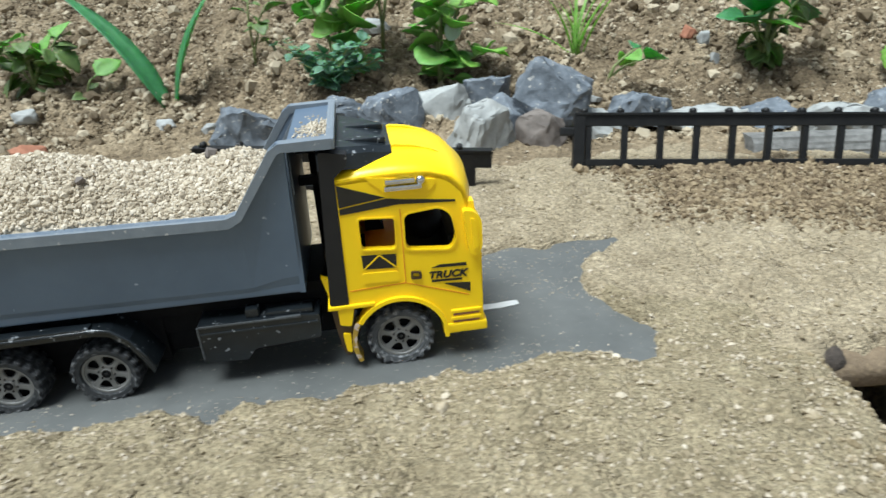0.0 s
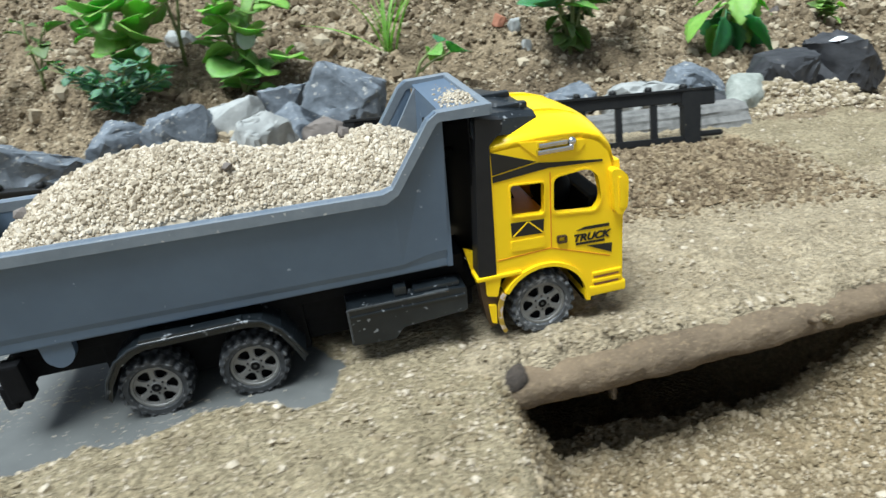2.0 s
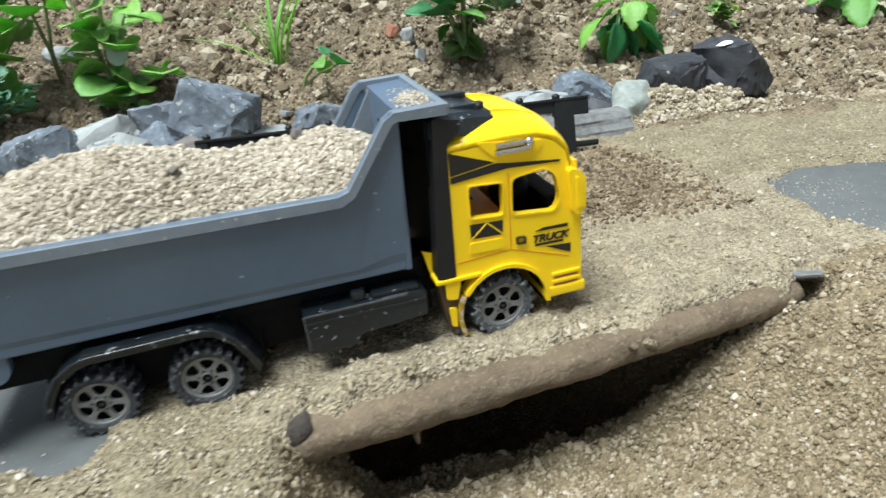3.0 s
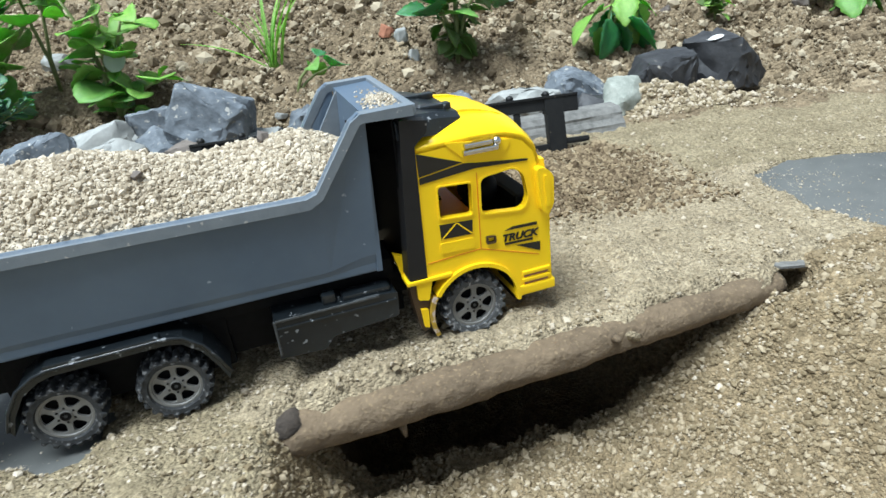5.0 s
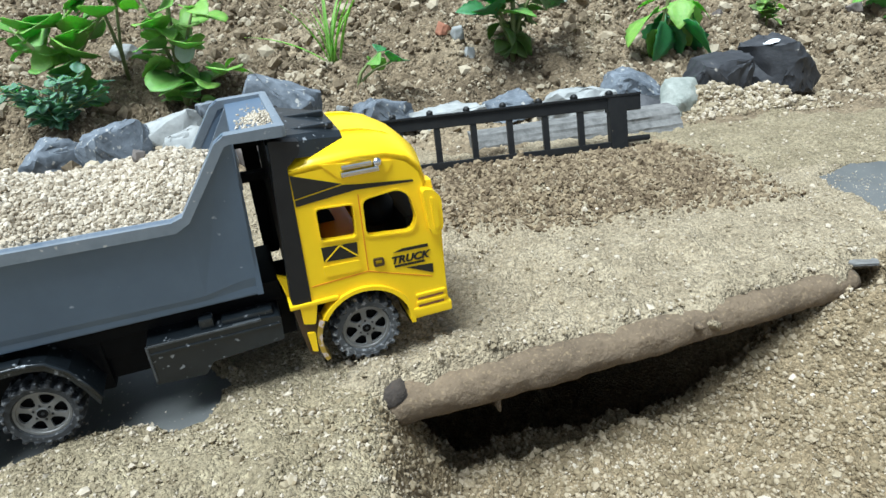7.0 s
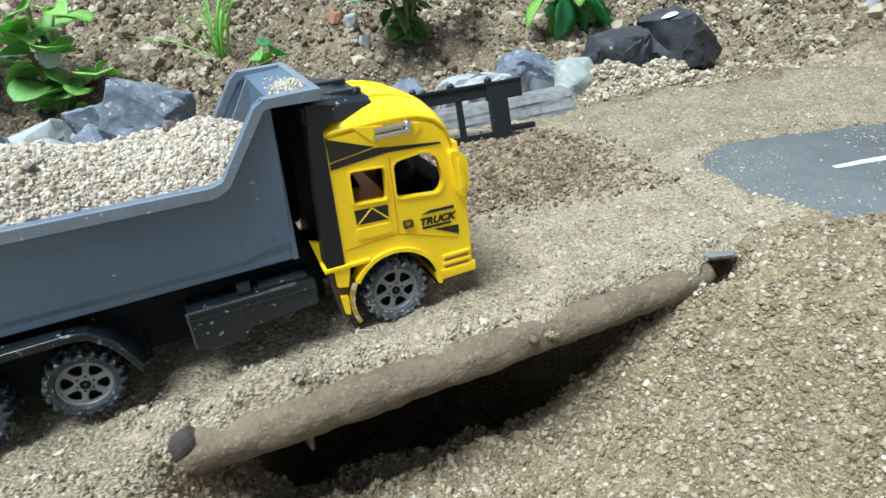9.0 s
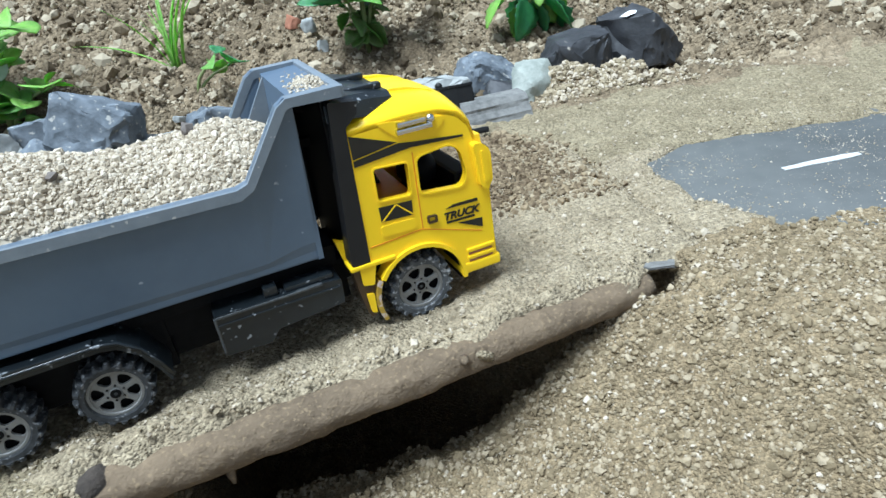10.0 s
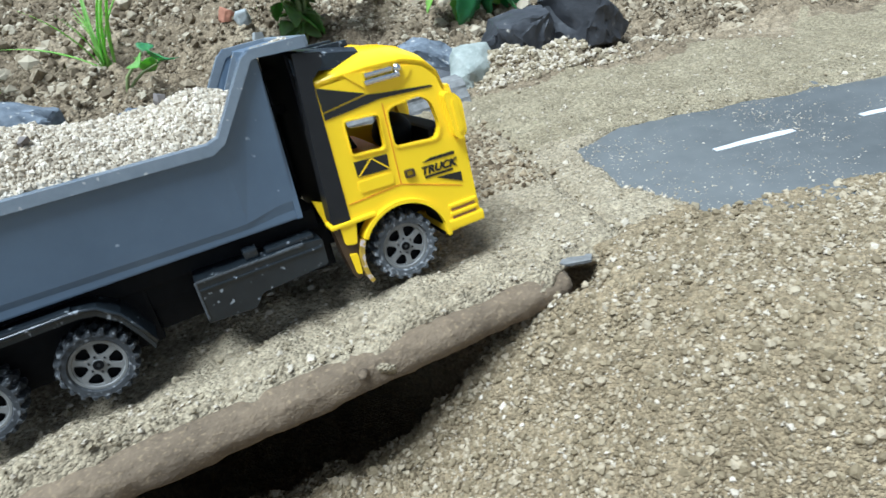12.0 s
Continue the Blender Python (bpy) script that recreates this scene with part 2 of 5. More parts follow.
def rounded(pts, r=0.0012, n=4):
    """A polygon with its corners rounded."""
    out = []
    for i, p in enumerate(pts):
        a, b = Vector(pts[i - 1]), Vector(pts[(i + 1) % len(pts)])
        p = Vector(p)
        u, v = (a - p), (b - p)
        k = min(r, u.length * 0.45, v.length * 0.45)
        s, e = p + u.normalized() * k, p + v.normalized() * k
        for j in range(n + 1):
            t = j / n
            q = s * (1 - t) ** 2 + p * 2 * t * (1 - t) + e * t * t
            out.append((q.x, q.y))
    return out


def lathe_y(bm, profile, n=32):
    """A solid of revolution about the y axis; profile of (radius, y)."""
    rows = [[bm.verts.new((r * math.cos(2 * math.pi * i / n), y, r * math.sin(2 * math.pi * i / n))) for i in range(n)] for r, y in profile]
    for a, b in zip(rows, rows[1:]):
        for i in range(n):
            bm.faces.new((a[i], a[(i + 1) % n], b[(i + 1) % n], b[i]))
    return bm


def tube(bm, pts, radii, n=8):
    """A round tube along points."""
    rows = []
    for i, p in enumerate(pts):
        p = Vector(p)
        d = (Vector(pts[min(i + 1, len(pts) - 1)]) - Vector(pts[max(i - 1, 0)])).normalized()
        u = d.cross(Vector((0.3, 0.9, 0.2))).normalized()
        w = d.cross(u)
        rows.append([bm.verts.new(p + radii[i] * (math.cos(2 * math.pi * k / n) * u + math.sin(2 * math.pi * k / n) * w)) for k in range(n)])
    for a, b in zip(rows, rows[1:]):
        for k in range(n):
            bm.faces.new((a[k], a[(k + 1) % n], b[(k + 1) % n], b[k]))
    bm.faces.new(rows[0])
    bm.faces.new(rows[-1])
    return bm


# ---- the lie of the land ----
def lattice(ix, iy, seed):
    h = (ix.astype(np.int64) * 374761393 + iy.astype(np.int64) * 668265263 + seed * 2147483647) & 0x7FFFFFFF
    h = ((h ^ (h >> 13)) * 1274126177) & 0x7FFFFFFF
    return ((h ^ (h >> 16)) & 0xFFFF) / 65535.0


def vnoise(x, y, seed=0):
    ix, iy = np.floor(x), np.floor(y)
    fx, fy = x - ix, y - iy
    fx, fy = fx * fx * (3 - 2 * fx), fy * fy * (3 - 2 * fy)
    a, b = lattice(ix, iy, seed), lattice(ix + 1, iy, seed)
    c, d = lattice(ix, iy + 1, seed), lattice(ix + 1, iy + 1, seed)
    return (a + (b - a) * fx) * (1 - fy) + (c + (d - c) * fx) * fy - 0.5


def fbm(x, y, size, octaves=4, seed=0):
    return sum(vnoise(x / size * 2**k + 17 * k, y / size * 2**k, seed + k) / 2**k for k in range(octaves))


def smooth(u):
    u = np.clip(u, 0, 1)
    return u * u * (3 - 2 * u)


def road_level(x):
    return np.interp(x, [-0.4, -0.12, -0.07, 0, 0.06, 0.1, 0.35, 1], [-0.034, -0.0175, -0.0145, -0.0108, -0.0082, -0.0072, -0.001, -0.001])


def inside(x, y, near, far, start, end):
    """Signed measure of how far a place lies inside a road: more than 0 inside."""
    n = np.interp(x, [p[0] for p in near], [p[1] for p in near])
    f = np.interp(x, [p[0] for p in far], [p[1] for p in far])
    return np.minimum(np.minimum(y - n, f - y), np.minimum(x - start(y), end(y) - x))


ROAD_1 = dict(near=((-0.6, 0.06), (-0.124, 0.147), (-0.065, 0.157), (-0.02, 0.165), (0.066, 0.180), (0.2, 0.2)), far=((-0.6, 0.14), (-0.1, 0.240), (0.024, 0.260), (0.079, 0.267)),
              start=lambda y: -3 + 0 * y, end=lambda y: np.interp(y, [0.15, 0.182, 0.197, 0.215, 0.231, 0.247, 0.268], [0.055, 0.070, 0.076, 0.063, 0.057, 0.060, 0.079]))
ROAD_2 = dict(near=((0.33, 0.225), (0.352, 0.212), (0.419, 0.205), (0.6, 0.180), (1.2, 0.08)), far=((0.344, 0.288), (0.37, 0.297), (0.425, 0.291), (0.5, 0.278), (0.7, 0.24), (1.2, 0.15)),
              start=lambda y: np.interp(y, [0.2, 0.213, 0.245, 0.27, 0.285, 0.30], [0.37, 0.352, 0.341, 0.341, 0.344, 0.375]), end=lambda y: 3 + 0 * y)


def log_line(x):
    return 0.1790 + (x - 0.128) * 0.147


def ditch(x, y):
    """Depth of the ditch that the road bridges."""
    left = smooth((x - 0.118 - 0.02 * np.clip(0.16 - y, 0, 0.1)) / 0.030)
    right_lip = 0.312 + np.clip(0.20 - y, -0.1, 0.2) * 0.75
    right = smooth((right_lip - x) / 0.085)
    return (0.046 + 0.014 * smooth((y - 0.222) / 0.03)) * left * right * smooth((0.33 - y) / 0.04) * smooth((y + 0.25) / 0.2)


def surface(x, y):
    """The upper surface of sand and soil, without the ditch."""
    r1 = inside(x, y, **ROAD_1) + fbm(x, y, 0.016, 3, 5) * 0.009
    r2 = inside(x, y, **ROAD_2) + fbm(x, y, 0.016, 3, 9) * 0.0035
    cover = 1 - np.maximum(smooth(r1 / 0.004 + 0.5), smooth(r2 / 0.004 + 0.5))
    z = road_level(x)
    near = smooth((0.19 - y) / 0.04) * smooth((0.14 - x) / 0.05)
    lift = 0.0016 + 0.0012 * smooth((0.1 - x) / 0.05) + 0.0065 * near * smooth(-r1 / 0.02)
    lift = lift + 0.003 * smooth((y - 0.27) / 0.05) * smooth((0.30 - x) / 0.06)
    mound = smooth((y - 0.272 + 0.10 * (x - 0.2)) / 0.02) * smooth((0.352 - y) / 0.02) * smooth((x - 0.10) / 0.05) * smooth((0.315 - x) / 0.06)
    wheel = np.exp(-(((y - (0.207 + 0.2 * (x - 0.15))) / 0.006) ** 2)) * smooth((x - 0.07) / 0.04) * smooth((0.27 - x) / 0.04)
    z = z - 0.003 * (1 - cover) + cover * (lift + 0.0035 * mound - 0.0012 * wheel)
    y0 = np.interp(x, [-0.3, -0.1, 0.1, 0.3, 0.5], [0.49, 0.475, 0.455, 0.44, 0.43])
    s = np.interp(x, [-0.2, 0.1, 0.4, 0.7], [0.42, 0.42, 0.36, 0.25])
    d = np.maximum(0, y - y0)
    rise = s * np.where(d < 0.35, d, 0.35 + 0.3 * (1 - np.exp(-(d - 0.35) / 0.3)))
    garden = smooth((y - y0 + 0.06) / 0.06) * np.exp(-np.maximum(0, d - 0.6))
    z = z + rise + garden * (0.018 * fbm(x, y, 0.07, 3, 21) + 0.013 * fbm(x, y, 0.022, 4, 23))
    z = z + 0.011 * np.exp(-(((x - 0.410) / 0.060) ** 4) - ((y - 0.412) / 0.015) ** 2) * (1 + 0.9 * fbm(x, y, 0.03, 3, 27))
    slope = smooth(ditch(x, y) / 0.02)
    rough = np.clip(0.35 + mound + 1.4 * garden + 0.5 * near + slope, 0, 1.8)
    z = z + cover * rough * (0.0035 * fbm(x, y, 0.012, 4, 31)) + cover * 0.0022 * fbm(x, y, 0.035, 3, 33)
    return z, cover


def under_bridge(x, y):
    """1 where the sand bridge lies over the ditch."""
    edge = log_line(x) + 0.002 + 0.004 * fbm(x, y * 0, 0.02, 3, 41)
    return smooth((y - edge) / 0.003) * smooth((x - 0.112) / 0.008) * smooth((0.326 - x) / 0.008) * smooth((0.345 - y) / 0.01)


def ground_height(x, y):
    z, cover = surface(x, y)
    dip = ditch(x, y)
    shaped = dip * (1 + 0.10 * fbm(x, y, 0.03, 3, 51)) - smooth(dip / 0.01) * 0.004 * fbm(x, y, 0.012, 4, 53)
    hole = 0.045 * np.exp(-((((x - 0.3010) / 0.0072) ** 2 + ((y - 0.2052) / 0.0070) ** 2) ** 2))
    # extra depth added under the bridge so the pit falls into darkness
    hollow = 0.075 * smooth((y - 0.2050 + 0.006 * fbm(x, y * 0, 0.015, 3, 57)) / 0.012) * smooth((x - 0.126) / 0.018) * smooth((0.292 - x) / 0.035) * smooth((0.335 - y) / 0.012)
    return z - shaped - under_bridge(x, y) * 0.006 - hole - hollow * smooth((dip - 0.012) / 0.012)


def axis(lo, hi, step, far, grow=1.22):
    mid = list(np.arange(lo, hi, step))
    out, s, v = [], step, hi
    while v < far:
        out.append(v)
        s *= grow
        v += s
    left, s, v = [], step, lo - step
    while v > -far:
        left.append(v)
        s *= grow
        v -= s
    return np.array(left[::-1] + mid + out)


def grid_mesh(name, xs, ys, height, mat):
    gx, gy = np.meshgrid(xs, ys)
    gz = height(gx, gy)
    nx, ny = len(xs), len(ys)
    verts = np.stack([gx.ravel(), gy.ravel(), gz.ravel()], 1)
    i = np.arange(nx * ny).reshape(ny, nx)
    quads = np.stack([i[:-1, :-1].ravel(), i[:-1, 1:].ravel(), i[1:, 1:].ravel(), i[1:, :-1].ravel()], 1)
    me = bpy.data.meshes.new(name)
    me.from_pydata(verts.tolist(), [], quads.tolist())
    me.materials.append(mat)
    me.polygons.foreach_set("use_smooth", [True] * len(me.polygons))
    return me


def fine_ground(x, y):
    near = np.exp(-np.maximum(0, np.abs(x - 0.2) - 0.6) * 8 - np.maximum(0, np.abs(y - 0.35) - 0.32) * 8)
    bed_of = smooth((y - 0.40) / 0.05)
    return ground_height(x, y) + bed_of * near * (0.0045 * vnoise(x / 0.0062, y / 0.0062, 65) + 0.003 * vnoise(x / 0.0035, y / 0.0035, 66)) + 0.0016 * near * vnoise(x / 0.0021, y / 0.0021, 61) + 0.0012 * near * vnoise(x / 0.0042, y / 0.0042, 63)


ground = tagged(new("ground", grid_mesh("ground", axis(-0.42, 0.76, 0.0018, 40), axis(0.045, 0.66, 0.0018, 40), fine_ground, SAND)),
                "beige sand and garden soil, lumpy and uneven in tone, with a ditch", "ground", kind="structure")


ground.data.materials.append(SOIL)
centres = np.empty(len(ground.data.polygons) * 3)
ground.data.polygons.foreach_get("center", centres)
centres = centres.reshape(-1, 3)
edge_of_garden = np.interp(centres[:, 0], [-0.3, -0.1, 0.1, 0.3, 0.45, 0.6], [0.34, 0.36, 0.385, 0.395, 0.385, 0.375])
soily = centres[:, 1] + 0.05 * fbm(centres[:, 0], centres[:, 1], 0.04, 4, 91) > edge_of_garden
wobble = 0.02 * fbm(centres[:, 0], centres[:, 1], 0.03, 4, 93)
# darker sand tone: the mound, the ditch and the right foreground
heaped = (centres[:, 1] + wobble > 0.285) & (centres[:, 1] + wobble < 0.352) & (centres[:, 0] + 2 * wobble > 0.125) & (centres[:, 0] + wobble < 0.30)
dug = heaped | (ditch(centres[:, 0], centres[:, 1]) + 0.2 * wobble > 0.004) | ((centres[:, 0] + wobble > 0.30) & (centres[:, 1] < 0.215 + wobble) & (centres[:, 1] > -0.3) & (centres[:, 0] < 0.8))
levelled = (centres[:, 0] + wobble > 0.29) & (centres[:, 0] < 0.9) & (centres[:, 1] + 0.5 * wobble > 0.293 - 0.13 * (centres[:, 0] - 0.37))
ground.data.materials.append(DARK_SAND)
ground.data.materials.append(MIDTONE_SAND)
# middle sand tone: the left foreground and the far right
fore = (centres[:, 1] + wobble < 0.21) & (centres[:, 0] < 0.14) & (centres[:, 1] > -0.5)
ground.data.polygons.foreach_set("material_index", np.where(soily, 1, np.where(dug, 2, np.where(fore | levelled, 3, 0))).astype(np.int32))


# ---- roads ----
def road_sheet(name, lo, hi, shape, label, dashes):
    xs = np.linspace(lo, hi, 60)
    ys = np.linspace(0, 1, 8)
    verts, faces = [], []
    for x in xs:
        n = float(np.interp(x, [p[0] for p in shape["near"]], [p[1] for p in shape["near"]])) - 0.012
        f = float(np.interp(x, [p[0] for p in shape["far"]], [p[1] for p in shape["far"]])) + 0.012
        for v in ys:
            verts.append((x, n + (f - n) * v, float(road_level(x))))
    k = len(ys)
    for i in range(len(xs) - 1):
        for j in range(k - 1):
            faces.append((i * k + j, (i + 1) * k + j, (i + 1) * k + j + 1, i * k + j + 1))
    bm = bmesh.new()
    vs = [bm.verts.new(v) for v in verts]
    fs = [bm.faces.new([vs[q] for q in f]) for f in faces]
    ext = bmesh.ops.extrude_face_region(bm, geom=fs)
    for g in ext["geom"]:
        if isinstance(g, bmesh.types.BMVert):
            g.co.z -= 0.002
    ob = tagged(new(name, mesh_of(bm, name, ROAD)), label, "toy road", kind="structure")
    for (x0, y0, x1, y1, w) in dashes:
        bm = bmesh.new()
        d = Vector((x1 - x0, y1 - y0, 0))
        side = Vector((-d.y, d.x, 0)).normalized() * w
        pts = []
        for s in (1, -1):
            for q in range(7):
                u = q / 6 if s == 1 else 1 - q / 6
                p = Vector((x0, y0, 0)) + d * u + side * s * (1 + 0.25 * random.uniform(-1, 1)) * (0.75 if u in (0, 1) else 1)
                pts.append((p.x, p.y, float(road_level(p.x)) + 0.0005))
        f = bm.faces.new([bm.verts.new(p) for p in pts])
        e = bmesh.ops.extrude_face_region(bm, geom=[f])
        for g in e["geom"]:
            if isinstance(g, bmesh.types.BMVert):
                g.co.z -= 0.0004
        part("lane_mark", bm, PAINT, ob, "worn white painted lane dash")
    return ob


road_sheet("road_1", -0.8, 0.10, ROAD_1, "dusty grey toy road board half covered by sand", ((0.016, 0.2115, 0.031, 0.2155, 0.0018),))
road_sheet("road_2", 0.336, 1.2, ROAD_2, "grey toy road board with white dashes and sand specks",
           ((0.386, 0.2515, 0.422, 0.2505, 0.0017), (0.452, 0.2475, 0.490, 0.2435, 0.0017), (0.52, 0.240, 0.558, 0.234, 0.0017)))


# ---- the sand bridge over the ditch ----
def bridge_deck():
    xs, ys = np.arange(0.110, 0.328, 0.0018), np.linspace(0, 1, 84)
    gx, v = np.meshgrid(xs, ys)
    edge = log_line(gx) - 0.0046 + 0.0022 * smooth((gx - 0.21) / 0.06) + 0.007 * fbm(gx, gx * 0, 0.010, 4, 41) + 0.0050 * np.exp(-(((gx - 0.3010) / 0.0060) ** 2))
    gy = edge + (0.348 - edge) * v
    top, _ = surface(gx, gy)
    top = top + 0.0034 * np.exp(-(((gy - log_line(gx) - 0.006) / 0.007) ** 2)) * (1 + 0.8 * fbm(gx, gy, 0.012, 3, 45)) * smooth((0.20 - gx) / 0.08 + 0.35)
    rim = smooth((gx - 0.111) / 0.010) * smooth((0.327 - gx) / 0.010) * smooth((0.347 - gy) / 0.012)
    lip = smooth((gy - edge) / 0.007)
    gz = top + 0.0006 - 0.004 * (1 - rim) - 0.0042 * (1 - lip) * rim + 0.0016 * vnoise(gx / 0.0021, gy / 0.0021, 61) + 0.0012 * vnoise(gx / 0.0042, gy / 0.0042, 63)
    ny, nx = gx.shape
    low = gz - 0.0025 - 0.006 * smooth((gy - edge - 0.006) / 0.008) * rim
    verts = [*zip(gx.ravel(), gy.ravel(), gz.ravel()), *zip(gx.ravel(), gy.ravel(), low.ravel())]
    i, n = np.arange(nx * ny).reshape(ny, nx), nx * ny
    q = np.stack([i[:-1, :-1].ravel(), i[:-1, 1:].ravel(), i[1:, 1:].ravel(), i[1:, :-1].ravel()], 1)
    faces = q.tolist() + (q[:, ::-1] + n).tolist()
    loop = [*i[0, :], *i[1:, -1], *i[-1, -2::-1], *i[-2:0:-1, 0]]
    faces += [(int(a), int(a + n), int(b + n), int(b)) for a, b in zip(loop, loop[1:] + loop[:1])]
    me = bpy.data.meshes.new("sand_bridge")
    me.from_pydata([tuple(float(c) for c in p) for p in verts], [], faces)
    me.materials.append(SAND)
    me.polygons.foreach_set("use_smooth", [True] * len(me.polygons))
    tagged(new("sand_bridge", me), "packed beige sand track laid over the ditch", "sand track", kind="structure")


bridge_deck()


# ---- stick under the track ----
def stick():
    st = thing("log", "grey-brown bare stick holding up the sand track", "stick")
    n, k = 120, 28
    bm = bmesh.new()
    a, b = Vector((0.124, 0.1780, -0.0116)), Vector((0.2985, 0.2042, -0.0086))
    d = (b - a).normalized()
    u = d.cross(Vector((0, 0, 1))).normalized()
    w = u.cross(d)
    rows = []
    for i in range(n):
        t = i / (n - 1)
        p = a.lerp(b, t) + w * (0.0003 * math.sin(math.pi * t)) + u * 0.0012 * math.sin(5 * t)
        r = 0.0067 - 0.0010 * t + 0.0005 * noise.noise((t * 9, 1, 2))
        r *= 0.72 if i == 0 else 0.88 if i == 1 else 0.96 if i == 2 else 1
        r *= 1 - 0.25 * max(0, t - 0.9) * 10
        rows.append([bm.verts.new(p + (u * math.cos(2 * math.pi * j / k) + w * math.sin(2 * math.pi * j / k)) * r * (1 + 0.12 * noise.noise((t * 22, math.cos(2 * math.pi * j / k) * 1.5, math.sin(2 * math.pi * j / k) * 1.5)) + 0.05 * noise.noise((t * 45, math.cos(2 * math.pi * j / k) * 5, math.sin(2 * math.pi * j / k) * 5)))) for j in range(k)])
    for p, q in zip(rows, rows[1:]):
        for j in range(k):
            bm.faces.new((p[j], p[(j + 1) % k], q[(j + 1) % k], q[j]))
    bm.faces.new(rows[0])
    bm.faces.new(rows[-1])
    part("shaft", bm, BARK, st, smooth=True)
    rings = [0.0066, 0.0062, 0.0065, 0.0058, 0.0061, 0.0053, 0.0056, 0.0046, 0.0044, 0.0016]
    part("knob", tube(bmesh.new(), [(0.1275 - 0.0020 * i / 9, 0.1795 - 0.0020 * i / 9, -0.0122 + 0.0084 * i / 9) for i in range(10)], rings, 16), DARK_BARK, st, "dark ringed branch stub", True)
    part("twig_stub", tube(bmesh.new(), [(0.1585, 0.1805, -0.0150), (0.1585, 0.1790, -0.0180), (0.1590, 0.1778, -0.0203)], [0.0018, 0.0012, 0.0004], 8), BARK, st, smooth=True)
    part("twig_stub", tube(bmesh.new(), [(0.2290, 0.1890, -0.0068), (0.2288, 0.1865, -0.0056), (0.2288, 0.1852, -0.0050)], [0.0017, 0.0012, 0.0007], 8), BARK, st, smooth=True)


stick()


def rock(name, x, y, w, d, base, h, mat, label, seed, turn=0, crop=1.0, points=11):
    rnd = random.Random(seed)
    bm = bmesh.new()
    for i in range(points):
        a, c = rnd.uniform(0, 2 * math.pi), rnd.uniform(-1, 1)
        s = math.sqrt(1 - c * c) ** 0.6
        bm.verts.new((math.cos(a) * s * w / 2 * rnd.uniform(0.85, 1.1), math.sin(a) * s * d / 2 * rnd.uniform(0.85, 1.1), (c * 0.5 + 0.5) * h))
    for sx in (-1, 1):
        bm.verts.new((sx * w * 0.46, rnd.uniform(-0.2, 0.2) * d, h * rnd.uniform(0.15, 0.5)))
        bm.verts.new((rnd.uniform(-0.3, 0.3) * w, sx * d * 0.46, h * 0.1))
    for i in range(7):
        a = 2 * math.pi * (i + rnd.uniform(-0.3, 0.3)) / 7
        bm.verts.new((math.cos(a) * w * 0.42, math.sin(a) * d * 0.44, rnd.uniform(0, 0.12) * h))
    for v in bm.verts:
        top = h * (crop + (1 - crop) * 0.5 * v.co.x / w)
        v.co.z = min(v.co.z, top)
    res = bmesh.ops.convex_hull(bm, input=bm.verts)
    junk = list({g for g in res["geom_interior"] + res["geom_unused"] if isinstance(g, bmesh.types.BMVert)})
    bmesh.ops.delete(bm, geom=junk, context="VERTS")
    bmesh.ops.dissolve_limit(bm, angle_limit=0.16, verts=bm.verts, edges=bm.edges)
    bmesh.ops.bevel(bm, geom=list(bm.edges), offset=min(w, h) * 0.03, segments=1, affect="EDGES", clamp_overlap=True)
    bmesh.ops.triangulate(bm, faces=bm.faces)
    bmesh.ops.subdivide_edges(bm, edges=[e for e in bm.edges if e.calc_length() > w * 0.12], cuts=2, use_grid_fill=True)
    bmesh.ops.triangulate(bm, faces=bm.faces)
    bmesh.ops.subdivide_edges(bm, edges=[e for e in bm.edges if e.calc_length() > w * 0.07], cuts=1, use_grid_fill=True)
    bmesh.ops.triangulate(bm, faces=bm.faces)
    for v in bm.verts:
        v.co += Vector(noise.noise_vector(v.co * 140 + Vector((seed, 0, 0)))) * w * 0.036 + Vector(noise.noise_vector(v.co * 420 + Vector((seed, 3, 0)))) * w * 0.020
    bmesh.ops.recalc_face_normals(bm, faces=bm.faces)
    me = mesh_of(bm, name, mat, True)
    me.set_sharp_from_angle(angle=radians(26))
    z = float(ground_height(np.array([x]), np.array([y]))[0]) - 0.16 * h if base is None else base
    ob = new(name, me)
    ob.matrix_world = pose(x, y, z, 0, 0, turn)
    return tagged(ob, label, "stone", "stones along the garden edge")


